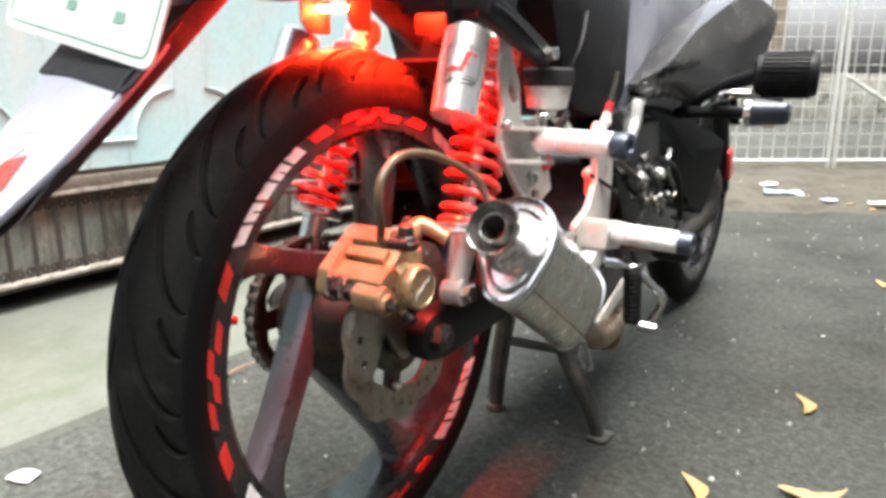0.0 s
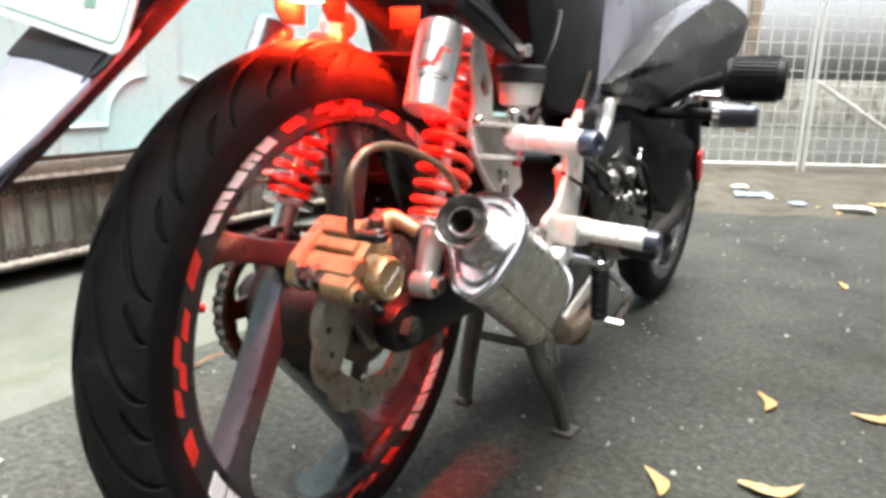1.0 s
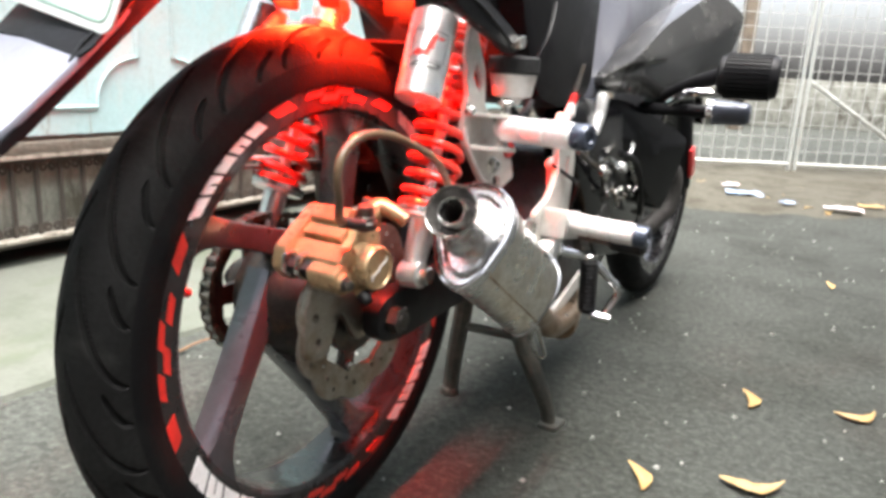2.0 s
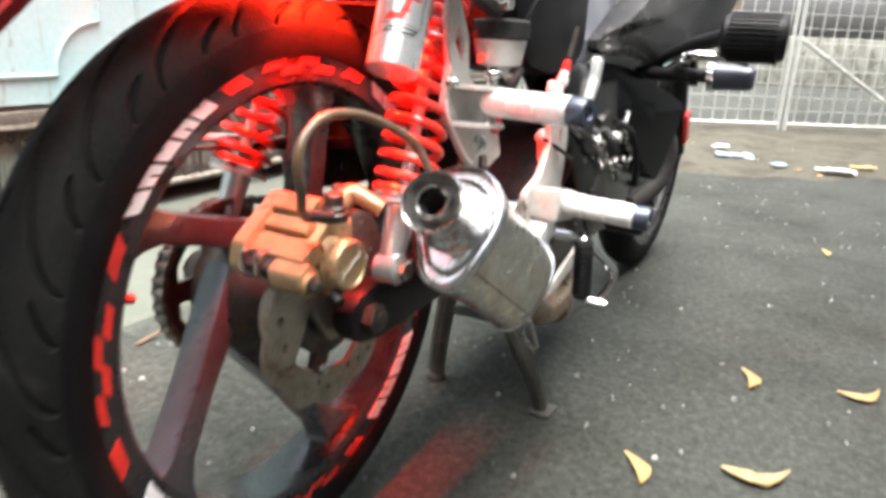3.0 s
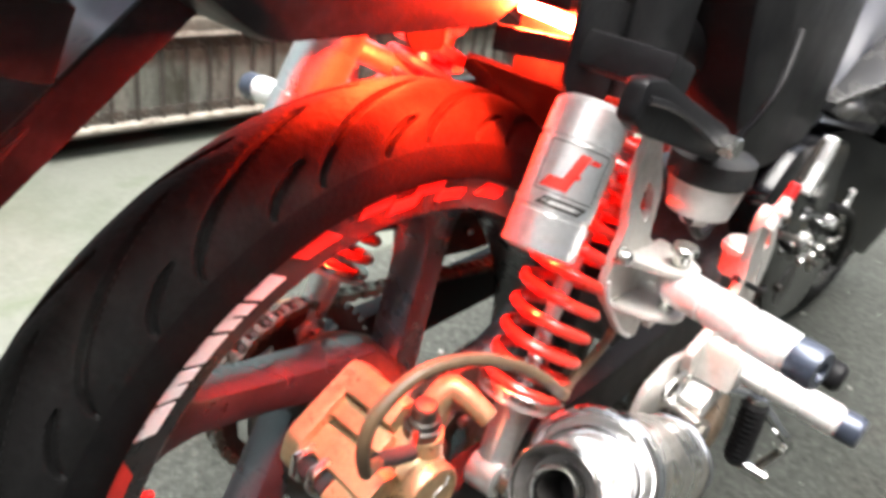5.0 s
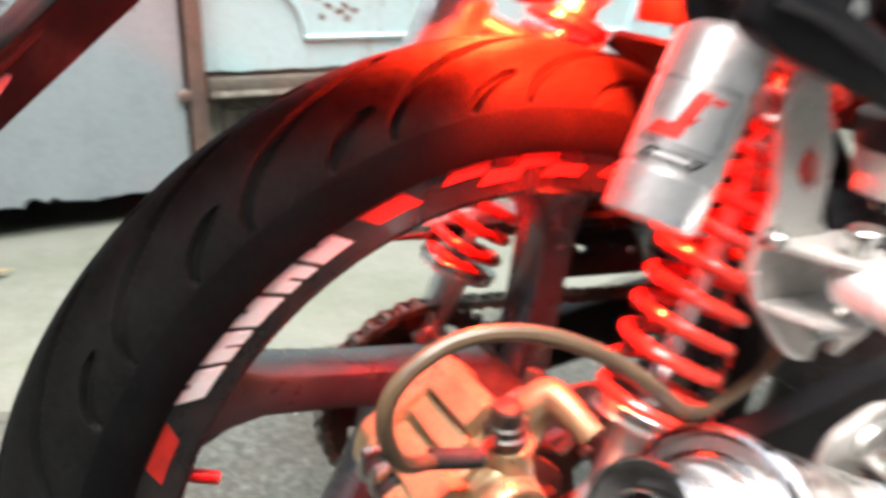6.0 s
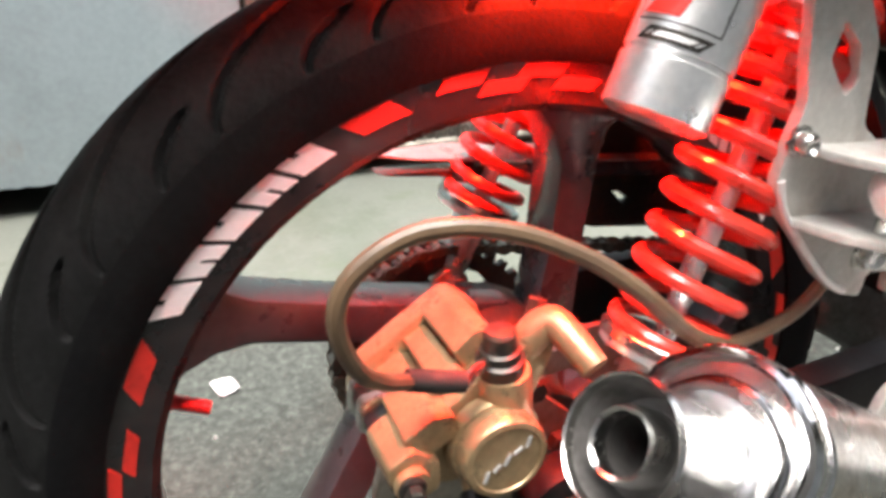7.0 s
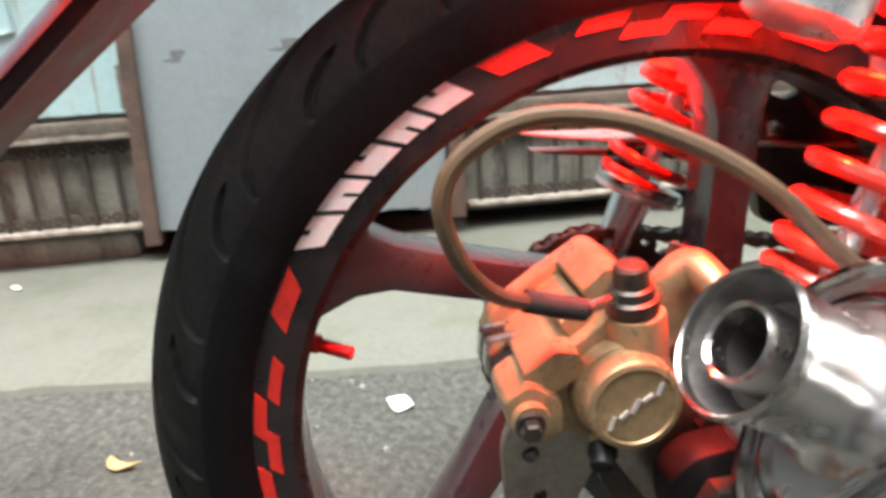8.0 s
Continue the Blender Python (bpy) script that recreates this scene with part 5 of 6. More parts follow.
part("cable", Geo().tube([(0.16, 0.26, 0.43), (0.172, 0.3, 0.41), (0.165, 0.34, 0.395), (0.15, 0.36, 0.36)], 0.0025, 8, 5), M_BLACK, bike, "thin black cables")

# a connector, two bright slivers standing in for glints, and a nut
for at, size in (((0.150, 0.584, 0.395), (0.012, 0.012, 0.014)), ((0.145, 0.730, 0.348), (0.006, 0.008, 0.022)), ((0.145, 0.755, 0.357), (0.006, 0.008, 0.02)), ((0.150, 0.717, 0.433), (0.01, 0.012, 0.012))):
    part("bright_piece", Geo().box(size, Matrix.Translation(at) @ pose(0, 0, 0, -30, 0, 0), 0.002), M_ALU, bike, "small bright piece, two of them in place of glints")
part("cable", Geo().tube([(0.150, 0.584, 0.395), Vector((0.150, 0.584, 0.395)) + Vector((0, -0.03, 0.006)), Vector((0.150, 0.584, 0.395)) + Vector((-0.01, -0.06, 0.02)), Vector((0.150, 0.584, 0.395)) + Vector((-0.03, -0.1, 0.0))], 0.0028, 8, 5), M_CHROME, bike, "thin bright cable")
part("header_pipe", Geo().tube([(0.05, 0.92, 0.38), (0.1, 0.99, 0.375), (0.13, 1.03, 0.33), (0.125, 1.02, 0.26), (0.09, 0.95, 0.21)], 0.019, 16, 5), M_SOOT, bike, "sooty black exhaust header elbow")
part("breather_hose", Geo().tube([(0.15, 0.374, 0.436), (0.15, 0.43, 0.416), (0.15, 0.48, 0.398), (0.148, 0.5, 0.38), (0.14, 0.53, 0.365)], 0.0042, 10, 5), M_DARKSTEEL, bike, "dark metal breather pipe")
clip = part("hose_clip", Geo().box((0.01, 0.02, 0.02), pose(0.152, 0.484, 0.397, -30), 0.003), M_STEEL, bike, "bright hose clip")
part("clip_screw", Geo().cyl((0.157, 0.484, 0.398), (0.163, 0.484, 0.398), 0.004, seg=8), M_STEEL, clip)
part("clutch_cable", Geo().tube([(0.152, 0.618, 0.43), (0.156, 0.595, 0.413), (0.154, 0.61, 0.396), (0.15, 0.65, 0.373), (0.15, 0.678, 0.356), (0.148, 0.664, 0.342)], 0.0036, 10, 5), M_STEEL, bike, "bright bent cable end")
for y, z, turn, ln in ((0.53, 0.364, 20, 0.028), (0.572, 0.346, -60, 0.034), (0.6, 0.348, -50, 0.036), (0.644, 0.349, -35, 0.03), (0.71, 0.32, -70, 0.03)):
    lever = part("link_piece", Geo().prism(rounded([(-ln / 2, -0.005), (ln / 2, -0.0035), (ln / 2, 0.0035), (-ln / 2, 0.005)], 0.003), side(0.146) @ Matrix.Translation((y, z, 0)) @ Matrix.Rotation(radians(turn), 4, "Z"), 0.006, 0.001), M_STEEL, bike, "worn bright linkage piece")
    part("link_bolt", Geo().cyl((0.151, y, z), (0.157, y, z), 0.0038, seg=6), M_DARKSTEEL, lever)
for y, z in ((0.44, 0.43), (0.53, 0.318), (0.655, 0.425), (0.77, 0.29)):
    part("cover_bolt", Geo().lathe([(0, 0.0075), (0.0015, 0.0075), (0.002, 0.0055), (0.006, 0.0052), (0.0068, 0.004), (0.005, 0.0028), (0.005, 0)], (0.134, y, z), (1, 0, 0), 16), M_DARKSTEEL, bike, "small dark bolt")

# body panels
part("engine_cover", Geo().prism(rounded([(0.36, 0.465), (0.41, 0.51), (0.5, 0.5), (0.62, 0.485), (0.78, 0.41), (0.8, 0.31), (0.7, 0.225), (0.54, 0.25), (0.45, 0.37)], 0.02), side(0.09), 0.045, 0.012), M_SATIN, bike, "satin black engine side cover")
stay = part("grab_stay", Geo().prism(rounded([(0.004, 0.597), (0.018, 0.5885), (0.09, 0.5665), (0.126, 0.555), (0.137, 0.559), (0.139, 0.571), (0.128, 0.578), (0.08, 0.596), (0.03, 0.615), (0.008, 0.617)], 0.005), side(0.149), 0.012, 0.003), M_BLACK, bike, "flat black stay under the seat")
part("stay_rib", Geo().tube([(0.1615, 0.012, 0.6075), (0.1615, 0.05, 0.597), (0.1615, 0.12, 0.5665)], 0.0022, 6, 4), M_BLACK, stay)
part("stay_root", Geo().box((0.06, 0.026, 0.02), pose(0.125, 0.055, 0.612, -18), 0.004), M_BLACK, stay)
part("stay_bolt", Geo().cyl((0.16, 0.125, 0.568), (0.172, 0.124, 0.568), 0.0072, seg=6), M_STEEL, stay, "bright hex bolt")
part("side_cover", Geo().prism(rounded([(0.2, 0.665), (0.24, 0.57), (0.285, 0.505), (0.36, 0.49), (0.44, 0.495), (0.478, 0.52), (0.485, 0.66), (0.48, 0.8), (0.2, 0.8)], 0.02), side(-0.12), 0.245, 0.035), M_BLACK, bike, "dull black rear side cover")
part("body_panel", Geo().prism(rounded([(0.47, 0.49), (0.56, 0.5), (0.8, 0.61), (1.05, 0.69), (1.05, 0.76), (0.46, 0.76)], 0.015), side(-0.1), 0.205, 0.014), M_GREYBODY, bike, "blue-grey painted body panel")
def shell(outline, inward, thick_in, bulge):
    """A closed shell: an outer skin through the outline, bowed outwards in the middle, and an inner face."""
    P = [Vector(p) for p in outline]
    n, c = len(P), sum((Vector(p) for p in outline), Vector()) / len(outline)
    inn = Vector(inward)
    rings = [[p + inn * thick_in for p in P], [p + inn * 0.006 for p in P], [c + (p - c) * 0.985 for p in P]]
    for k in (0.9, 0.75, 0.55, 0.3):
        rings.append([c + (p - c) * k - inn * bulge * (1 - k * k) for p in P])
    return loft(rings)


def smooth3(pts, n=4):
    out, m = [], len(pts)
    for i in range(m):
        a, b, c, d = (Vector(pts[(i + k) % m]) for k in (-1, 0, 1, 2))
        for s in range(n):
            u = s / n
            q = 0.5 * (2 * b + (c - a) * u + (2 * a - 5 * b + 4 * c - d) * u * u + (3 * b - a - 3 * c + d) * u ** 3)
            out.append(b.lerp(c, u) * 0.45 + q * 0.55)
    return out


part("leg_shield", shell(smooth3([(0.118, 0.53, 0.533), (0.149, 0.58, 0.562), (0.168, 0.68, 0.622), (0.21, 0.82, 0.685), (0.255, 0.86, 0.65), (0.243, 0.86, 0.588), (0.207, 0.8, 0.511), (0.197, 0.76, 0.5), (0.126, 0.55, 0.514)]), (-0.93, 0.3, 0), 0.05, 0.008), M_GLOSS, bike, "glossy black scratched leg shield")
part("lower_cover", shell(smooth3([(0.119, 0.55, 0.499), (0.142, 0.62, 0.496), (0.184, 0.8, 0.441), (0.194, 0.82, 0.418), (0.166, 0.8, 0.296), (0.147, 0.7, 0.359), (0.119, 0.56, 0.446)]), (-0.93, 0.3, 0), 0.05, 0.004), M_SATIN, bike, "satin black lower cover")
part("cover_trim", Geo().prism(rounded([(0.473, 0.513), (0.492, 0.509), (0.484, 0.478), (0.462, 0.452), (0.452, 0.456), (0.468, 0.486)], 0.004), side(0.134), 0.012, 0.002), M_PEG, bike, "bright silver trim strip")
part("frame_hook", Geo().tube([(0.15, 0.56, 0.42), (0.16, 0.62, 0.4), (0.158, 0.68, 0.345), (0.15, 0.72, 0.3)], 0.005, 8, 5), M_BLACK, bike)

# pod filters on the frame
pod = part("pod_filter", Geo().lathe([(0, 0.02), (0.004, 0.028), (0.012, 0.03), (0.078, 0.031), (0.084, 0.028), (0.086, 0.02), (0.08, 0.018), (0.08, 0)], (0.272, 0.6, 0.546), (1, 0.12, 0), 40), M_BLACK, bike, "black pleated pod air filter")
for k in range(32):
    a = 2 * math.pi * k / 32
    part("pleat", Geo().box((0.062, 0.0024, 0.0035), pose(0.316, 0.605 + 0.0318 * math.cos(a), 0.546 + 0.0318 * math.sin(a), math.degrees(a) + 90, 0, 6.8), 0), M_BLACK, pod)
part("filter_neck", Geo().tube([(0.28, 0.6, 0.546), (0.23, 0.64, 0.53), (0.14, 0.72, 0.49)], 0.012, 12, 4), M_BLACK, pod)
small = part("breather_filter", Geo().lathe([(0, 0.014), (0.003, 0.02), (0.055, 0.017), (0.06, 0.012), (0.06, 0)], (0.258, 0.66, 0.489), (1, 0, 0.0), 32), mat("blue_grey_filter", (0.08, 0.09, 0.12), 0.35, 0.2, None, 0.4, 30, 0.1, 200, 0.1), bike, "blue-grey breather filter with chrome clamp")
part("clamp", Geo().lathe([(0, 0.019), (0.0, 0.0215), (0.01, 0.0215), (0.01, 0.019)], (0.254, 0.66, 0.489), (1, 0, 0), 32), M_CHROME, small, "chrome clamp")
part("breather_neck", Geo().cyl((0.14, 0.68, 0.486), (0.256, 0.66, 0.489), 0.01), M_BLACK, small)
part("lever", Geo().tube([(0.2, 0.62, 0.5), (0.235, 0.6, 0.517), (0.285, 0.6, 0.518), (0.315, 0.6, 0.512)], [0.006, 0.007, 0.006, 0.005], 10, 5), M_CHROME, bike, "chrome lever")

# front end, seen beyond the engine
SPOKE = 20.0
front = wheel(Vector((0.03, 1.235, 0.283)), False)
for k in range(12):
    a0 = 30 * k + 4
    g = Geo()
    lo, hi = arc_quad(0.209, 0.224, a0, a0 + 13, 1.2, 0.066)
    shift = Vector((0, 1.235, 0.283 - HUB.z))
    g.add([Vector(p) + shift for p in lo + hi], [(i, i + 1, len(lo) + i + 1, len(lo) + i) for i in range(len(lo) - 1)])
    part("chequer", g, M_REDSTICK, front, "red sticker lozenge")
for x in (-0.045, 0.105):
    fork = part("fork_leg", Geo().cyl((x, 1.235, 0.283), (x, 1.1, 0.66), 0.019, seg=20).cyl((x - 0.012, 1.235, 0.283), (x + 0.012, 1.235, 0.283), 0.022), M_BLACK, bike, "black fork leg")
    part("reflector", Geo().box((0.008, 0.03, 0.07), pose(x + (0.022 if x > 0.05 else -0.022), 1.205, 0.345, 20), 0.003), M_REDPART, fork, "red reflector")
part("front_fender", loft([[Vector((x + 0.03, 1.235 + r * math.cos(a), 0.283 + r * math.sin(a))) for x, r in ((-0.06, 0.27), (-0.045, 0.3), (0.045, 0.3), (0.06, 0.27), (0.05, 0.296), (-0.05, 0.296))] for a in [radians(30 + 9 * k) for k in range(16)]]), M_BLACK, bike, "black front fender")

# the seat is out of view, added to shade tail, wheel and ground
saddle = [(-0.34, 0.84), (-0.3, 0.8), (-0.1, 0.785), (0.2, 0.765), (0.48, 0.765), (0.62, 0.8), (0.6, 0.835), (0.45, 0.845), (0.2, 0.85), (-0.05, 0.875), (-0.28, 0.885)]
part("seat", Geo().prism(rounded(saddle, 0.02), side(-0.135), 0.27, 0.03), M_BLACK, bike, "black vinyl seat, out of view, added to shade the tail")

# tail: under-fender, lit lamp, plate stay and mud tongue
tail = part("tail_fender", Geo().prism(rounded([(-0.2, 0.66), (-0.14, 0.617), (0.0, 0.619), (0.03, 0.64), (0.12, 0.655), (0.24, 0.64), (0.3, 0.68), (0.3, 0.8), (-0.22, 0.78)], 0.015), side(-0.075), 0.15, 0.018), M_BLACK, bike, "black rear fender under the seat")
lamp = part("tail_lamp", Geo().prism(rounded([(0.03, 0.632), (0.07, 0.626), (0.085, 0.606), (0.095, 0.64), (0.03, 0.65)], 0.004), side(0.044), 0.052, 0.003), M_BLACK, bike, "lit red tail lamp")
part("lamp_lens", Geo().tube([(0.06, 0.037, 0.629), (0.076, 0.045, 0.6255), (0.092, 0.052, 0.622)], 0.0036, 10, 4), M_TAIL, lamp, "glowing red lens")
part("lamp_lens", Geo().tube([(-0.038, 0.01, 0.613), (-0.02, 0.016, 0.612), (0.002, 0.02, 0.613)], 0.0026, 10, 4), M_TAIL, lamp, "glowing red lens")
# black plates from here to the tail box are added to block red spill
part("added_side_blocker", Geo().prism(rounded([(-0.012, 0.6), (0.0, 0.588), (0.03, 0.588), (0.03, 0.63), (-0.012, 0.632)], 0.004), side(-0.044), 0.003, 0.0008), M_BLACK, lamp, "black plate added to block lamp light sideways")
part("added_side_blocker", Geo().prism(rounded([(0.0, 0.6), (0.008, 0.59), (0.034, 0.59), (0.034, 0.63), (0.0, 0.632)], 0.004), side(0.0065), 0.003, 0.0008), M_BLACK, lamp, "black plate added to block lamp light sideways")
part("added_edge_blocker", Geo().box((0.042, 0.0025, 0.0145), pose(0.077, 0.029, 0.6112, 0, 0, 26), 0.0006), M_BLACK, lamp, "black strip added to block lamp light towards the rim")
part("added_side_blocker", Geo().prism(rounded([(0.032, 0.596), (0.05, 0.574), (0.082, 0.572), (0.083, 0.638), (0.032, 0.642)], 0.004), side(0.0985), 0.003, 0.0008), M_BLACK, lamp, "black plate added to block lamp light sideways")
part("added_edge_blocker", Geo().box((0.046, 0.0025, 0.036), pose(0.071, 0.0605, 0.6035, 0, 0, 12), 0.0006), M_BLACK, lamp, "black plate added to block lamp light towards the ground")
part("tail_box", Geo().prism(rounded([(0.084, 0.577), (0.12, 0.572), (0.166, 0.585), (0.17, 0.66), (0.082, 0.66)], 0.006), side(0.045), 0.06, 0.006), M_BLACK, bike, "black housing over the shock absorber's head")
part("inner_fender", loft([[Vector((x, r * math.cos(a), HUB.z + r * math.sin(a))) for x, r in ((-0.06, 0.292), (-0.055, 0.304), (0.055, 0.304), (0.06, 0.292), (0.052, 0.3), (-0.052, 0.3))] for a in [radians(8 + 5 * k) for k in range(12)]]), M_BLACK, bike, "black inner fender ahead of the wheel")
part("frame_lug", Geo().prism(rounded([(0.116, 0.49), (0.12, 0.42), (0.13, 0.36), (0.24, 0.345), (0.4, 0.35), (0.42, 0.44), (0.3, 0.53), (0.16, 0.53)], 0.012), side(-0.1), 0.012, 0.003, [[(0.127, 0.4555), (0.132, 0.459), (0.14, 0.4605), (0.149, 0.457), (0.156, 0.452), (0.149, 0.449), (0.14, 0.448), (0.132, 0.451)], [(0.1295, 0.432), (0.136, 0.4335), (0.144, 0.4275), (0.139, 0.423), (0.131, 0.4225)], [(0.1305, 0.4155), (0.16, 0.4112), (0.2, 0.4055), (0.2, 0.4025), (0.16, 0.408), (0.1305, 0.412)], [(0.156, 0.3865), (0.163, 0.3855), (0.178, 0.3745), (0.168, 0.3735)]]), M_DARKSTEEL, bike, "pierced dark frame plate")
for y, z in ((0.178, 0.405), (0.215, 0.375), (0.18, 0.475)):
    part("frame_bolt", Geo().cyl((-0.088, y, z), (-0.08, y, z), 0.005, seg=6), M_CHROME, bike, "small chrome bolt")
TS = Vector((0, -0.757, -0.653)).normalized()
tn = Vector((0, -0.653, 0.757)).normalized()
EDGE = Matrix(((1, TS.x, tn.x, 0), (0, TS.y, tn.y, -0.154), (0, TS.z, tn.z, 0.615), (0, 0, 0, 1)))
TONGUE = EDGE @ pose(0, 0, 0.0105)
tongue = part("mud_tongue", Geo().prism(rounded([(-0.095, -0.06), (0.032, -0.06), (0.037, 0.09), (0.04, 0.135), (0.038, 0.2), (0.025, 0.262), (-0.012, 0.29), (-0.04, 0.262), (-0.055, 0.2), (-0.085, 0.1)], 0.018), TONGUE, 0.006, 0.002), M_GREYBODY, bike, "blue-grey mud tongue hanging behind the wheel")
part("tongue_back", Geo().prism(rounded([(-0.095, -0.06), (0.033, -0.06), (0.037, 0.1), (0.035, 0.2), (0.023, 0.263), (-0.012, 0.291), (-0.041, 0.263), (-0.056, 0.2), (-0.086, 0.1)], 0.018), TONGUE @ pose(0, 0, -0.0055), 0.0052, 0.001), M_BLACK, tongue, "black underside")
part("tongue_flange", Geo().prism([(-0.05, 0.002), (0.2, 0.003), (0.25, 0.008), (0.2, 0.0125), (0.16, 0.0135), (0.13, 0.02), (-0.05, 0.022)], EDGE @ Matrix(((0, 0, 1, 0.033), (1, 0, 0, 0), (0, 1, 0, 0), (0, 0, 0, 1))), 0.004, 0.001), M_BLACK, tongue, "black tongue flange")
part("tongue_outline", Geo().tube([TONGUE @ Vector(p) for p in ((0.018, 0.19, 0.0065), (0.022, 0.225, 0.0065), (0.01, 0.262, 0.0065), (-0.018, 0.278, 0.0065), (-0.045, 0.255, 0.0065), (-0.052, 0.2, 0.0065), (-0.02, 0.178, 0.0065))], 0.0012, 6, 5, True), M_WHITESTICK, tongue, "white outline print")
part("tongue_print", Geo().prism([(-0.04, 0.215), (0.0, 0.2), (0.008, 0.23), (-0.02, 0.255)], TONGUE @ pose(0, 0, 0.0055), 0.0012, 0), M_REDSTICK, tongue, "red print")
part("tongue_print", Geo().prism([(-0.045, 0.205), (-0.01, 0.195), (-0.035, 0.235)], TONGUE @ pose(0, 0, 0.0062), 0.0012, 0), M_WHITESTICK, tongue, "white print")
part("tongue_band", Geo().prism(rounded([(-0.1, 0.05), (0.034, 0.046), (0.046, 0.13), (0.042, 0.141), (-0.04, 0.124), (-0.085, 0.12)], 0.004), TONGUE @ pose(0, 0, 0.0055), 0.002, 0.0005), M_BLACK, tongue, "black band across the tongue by the number plate")
PU = Vector((0.2, 0.26, 0.945)).normalized()
PR = Vector((1, -0.02, -0.06)).normalized()
PN = PR.cross(PU).normalized()
PR = PU.cross(PN)
PC = Vector((0.0525, -0.2555, 0.549)) - PR * 0.1 + PU * 0.055
PL = Matrix(((PR.x, PU.x, PN.x, PC.x), (PR.y, PU.y, PN.y, PC.y), (PR.z, PU.z, PN.z, PC.z), (0, 0, 0, 1)))
plate = part("number_plate", Geo().prism(rounded([(-0.1, -0.055), (0.1, -0.055), (0.1, 0.055), (-0.1, 0.055)], 0.012, 6), PL, 0.002, 0.0006), M_PLATE, bike, "white number plate with worn green print")
part("plate_border", Geo().tube([PL @ Vector((x, y, 0.0022)) for x, y in rounded([(-0.094, -0.048), (0.093, -0.048), (0.093, 0.048), (-0.094, 0.048)], 0.009)], 0.0008, 6, 1, True), M_PLATEGREEN, plate, "green border line")
for k in range(6):
    u = -0.078 + 0.031 * k
    for v0, v1 in ((-0.03, -0.022), (-0.008, 0.002), (0.018, 0.03))[k % 2:]:
        part("plate_bar", Geo().prism([(u, v0), (u + 0.012, v0 + 0.001), (u + 0.011, v1), (u + 0.001, v1)], PL @ pose(0, 0, 0.002), 0.0008, 0), M_PLATEGREEN, plate, "faded green bar")
for x in (-0.07, 0.07):
    part("plate_bolt", Geo().cyl(PL @ Vector((x, 0.04, -0.004)), PL @ Vector((x, 0.04, 0.005)), 0.005, seg=6), M_STEEL, plate)
part("plate_stay", Geo().box((0.06, 0.03, 0.03), PL @ pose(0.05, 0.02, -0.017), 0.003), M_BLACK, tongue)


# ---- small things on the ground ----
def leaf(x, y, turn, length, curl, seed):
    """A dry, curled leaf: a pointed blade bowed along its rib."""
    rng = random.Random(seed)
    n, verts, faces = 12, [], []
    for i in range(n + 1):
        t = i / n
        w = length * 0.17 * math.sin(math.pi * min(t * 0.96 + 0.03, 1)) ** 0.8 * (1.1 - 0.35 * t)
        bow = curl * length * (t - 0.5) ** 2 * 2.2
        z = length * 0.1 * (1 - math.sin(math.pi * t)) * (0.4 + t)
        for s in (-1, 0, 1):
            verts.append(((t - 0.5) * length, bow + s * w, z + 0.002 + abs(s) * w * rng.uniform(0.35, 0.6)))
    for i in range(n):
        for k in (0, 1):
            faces.append((i * 3 + k, i * 3 + k + 1, i * 3 + k + 4, i * 3 + k + 3))
    g = Geo().add(verts, faces)
    n0 = len(verts)
    g.add([(vx, vy, vz + 0.0008) for vx, vy, vz in verts], [tuple(reversed(f)) for f in faces])
    ob = place(g, "fallen_leaf", M_LEAF, None, "dry yellow curled leaf on the asphalt", "leaf", "fallen leaves")
    ob.matrix_basis = pose(x, y, 0.009 if x < -0.65 else 0, 0, 0, turn)


for i, (x, y, turn, ln, cu) in enumerate(((0.388, 0.713, 110, 0.075, 0.7), (0.296, 0.356, 125, 0.075, 0.6), (0.432, 0.412, 20, 0.1, 0.7), (0.55, 0.745, 30, 0.08, 1.0), (0.454, 1.623, 110, 0.06, 0.4), (-0.435, -0.475, 60, 0.06, 0.8), (-1.08, -0.352, 30, 0.125, 0.9), (0.62, 1.25, 70, 0.05, 0.3))):
    leaf(x, y, turn, ln * 0.85, cu * 0.6, i)


def scrap(x, y, turn, w, h, material, label, seed, z=0.0):
    rng = random.Random(seed)
    n = 6
    verts = [((i / n - 0.5) * w, (j / n - 0.5) * h, 0.004 + rng.uniform(0, 0.18) * min(w, h)) for j in range(n + 1) for i in range(n + 1)]
    faces = [(j * (n + 1) + i, j * (n + 1) + i + 1, (j + 1) * (n + 1) + i + 1, (j + 1) * (n + 1) + i) for j in range(n) for i in range(n)]
    g = Geo().add(verts, faces).add([(a, b, c - 0.0008) for a, b, c in verts], faces)
    ob = place(g, "litter", material, None, label, "litter", "litter", "", 60)
    ob.matrix_basis = pose(x, y, z, 0, 0, turn)


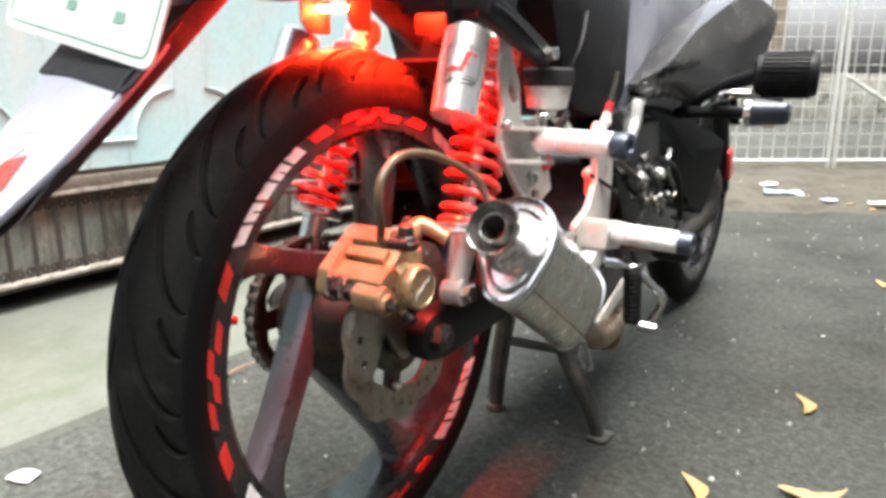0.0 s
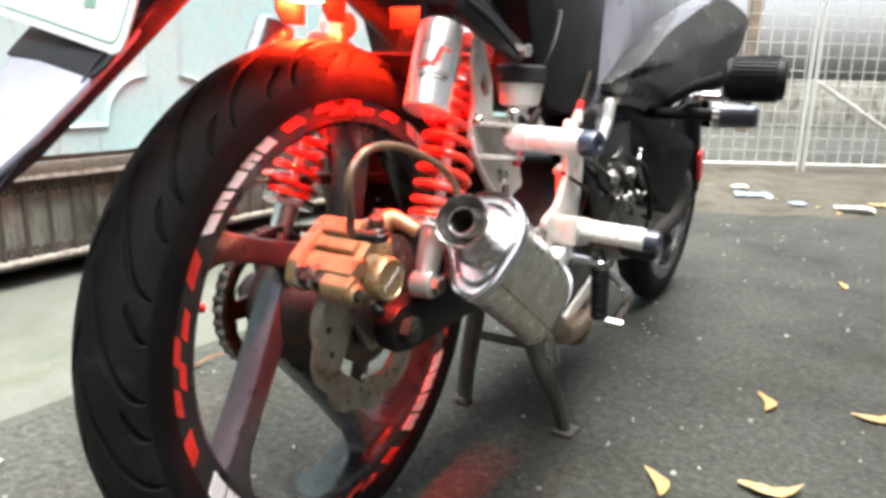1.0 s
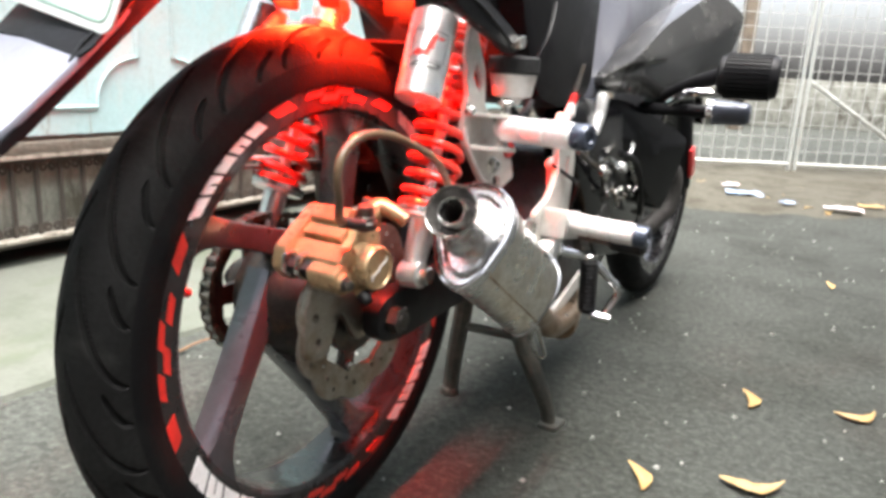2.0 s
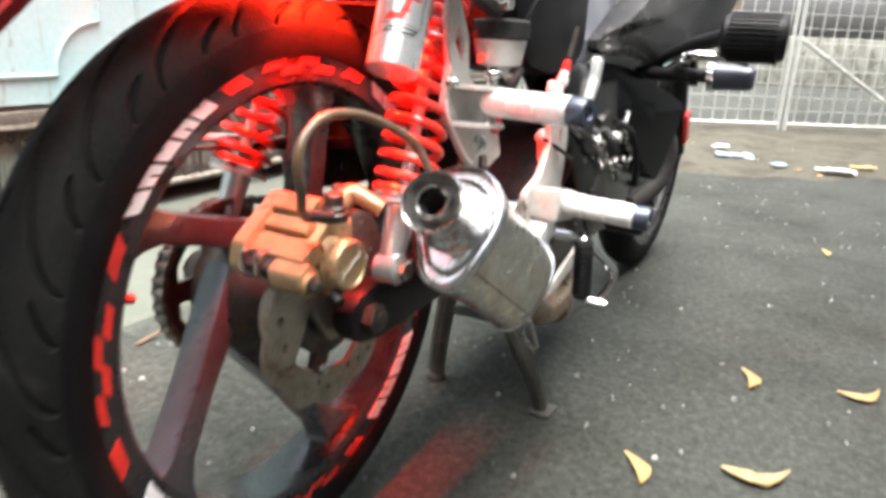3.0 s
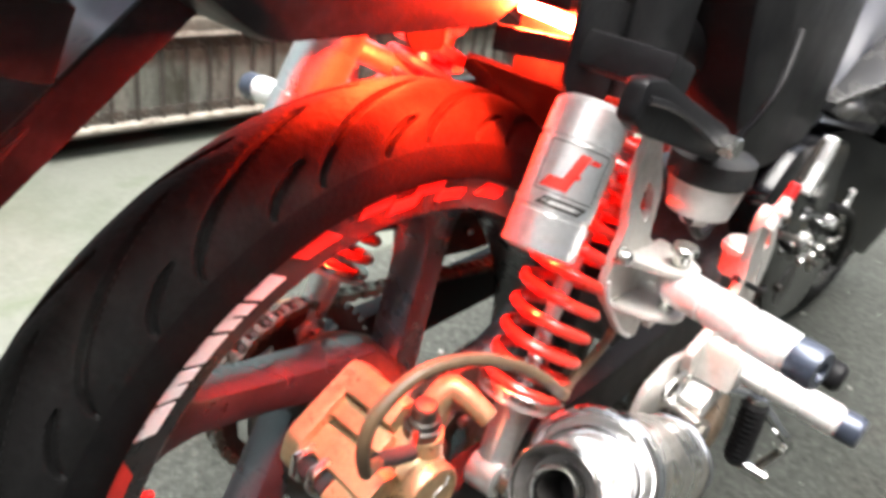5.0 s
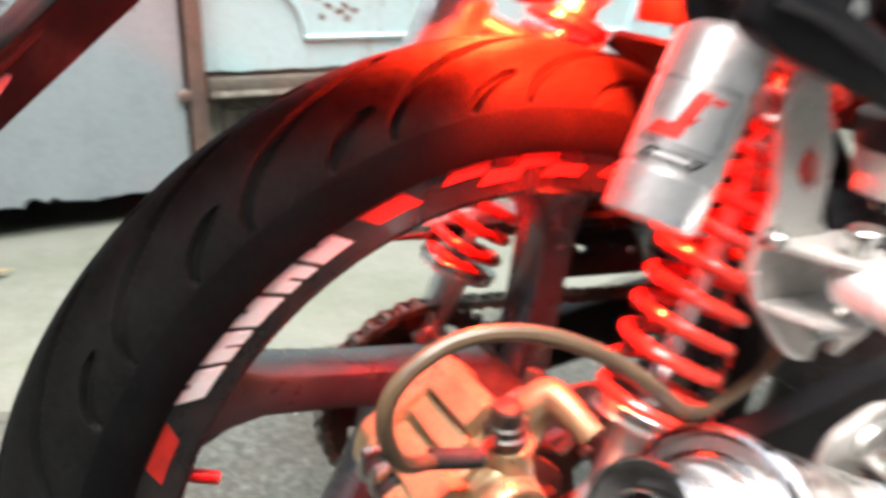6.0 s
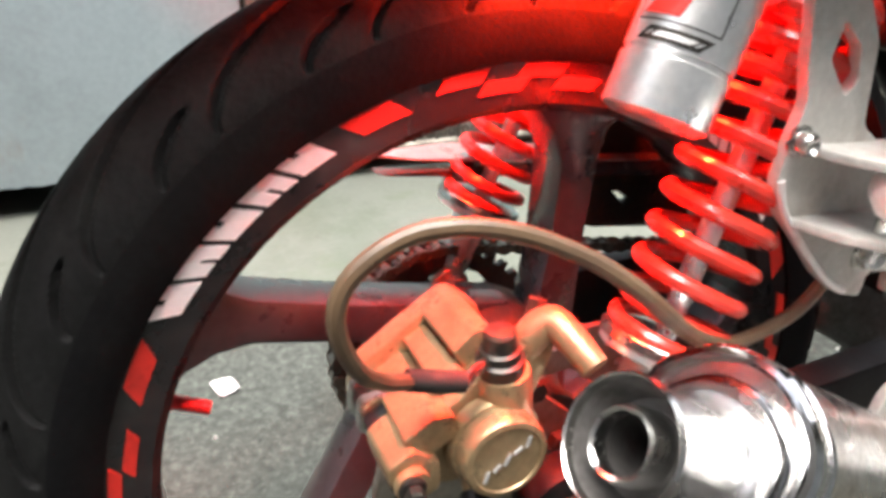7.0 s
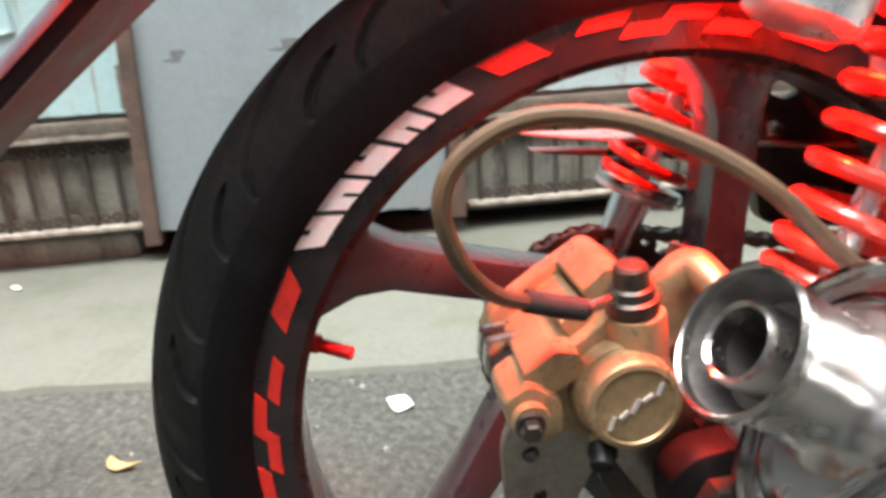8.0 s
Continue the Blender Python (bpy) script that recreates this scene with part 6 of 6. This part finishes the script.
scrap(-0.503, -0.12, 15, 0.035, 0.028, M_PAPER, "crumpled pink and white paper scrap", 1)
scrap(-1.13, -0.86, 40, 0.03, 0.012, M_PAPER, "small white paper scrap by the wall", 2, 0.009)
scrap(0.0, 3.05, 20, 0.16, 0.09, M_BLUEBAG, "crumpled pale blue plastic bag", 3, 0.012)
scrap(0.2, 2.95, 50, 0.07, 0.05, M_BLUEBAG, "crumpled pale blue plastic bag", 4, 0.012)
scrap(0.42, 2.95, 10, 0.15, 0.07, M_PAPER, "white paper litter before the gate", 5, 0.012)
scrap(-0.1, 3.3, 80, 0.1, 0.06, M_PAPER, "white paper litter before the gate", 6, 0.012)
scrap(0.52, 3.15, 30, 0.1, 0.05, M_LEAF, "torn yellow wrapper before the gate", 7, 0.012)
for k in range(9):
    rng = random.Random(40 + k)
    leaf(rng.uniform(-0.3, 0.75), rng.uniform(2.85, 3.6), rng.uniform(0, 360), rng.uniform(0.05, 0.09), 0.5, 60 + k)

twig = place(Geo().tube([(-0.536, 0.240, 0.004), (-0.533, 0.305, 0.012), (-0.530, 0.358, 0.009)], [0.003, 0.0022, 0.0012], 7, 5), "twig", M_TWIG, None, "thin dry brown twig on the asphalt", "twig")
rng = random.Random(17)
g = Geo()
for k in range(420):
    x, y, r = rng.uniform(-0.62, 1.1), rng.uniform(-0.7, 2.6), rng.choice((0.0015, 0.0022, 0.003, 0.0045))
    p = [(x + r * rng.uniform(0.7, 1.2) * math.cos(a), y + r * rng.uniform(0.7, 1.2) * math.sin(a), rng.uniform(-0.001, 0.0005)) for a in (0.3, 1.4, 2.5, 3.6, 4.7, 5.8)]
    q = [(x + (u - x) * 0.6, y + (v - y) * 0.6, r * rng.uniform(0.5, 0.9)) for u, v, w in p]
    g.add(p + q, [(i, (i + 1) % 6, 6 + (i + 1) % 6, 6 + i) for i in range(6)] + [(6, 7, 8, 9, 10, 11)])
place(g, "pebbles", M_PEBBLE, None, "pale grit and small stones on the asphalt", "grit", "", "stuff")
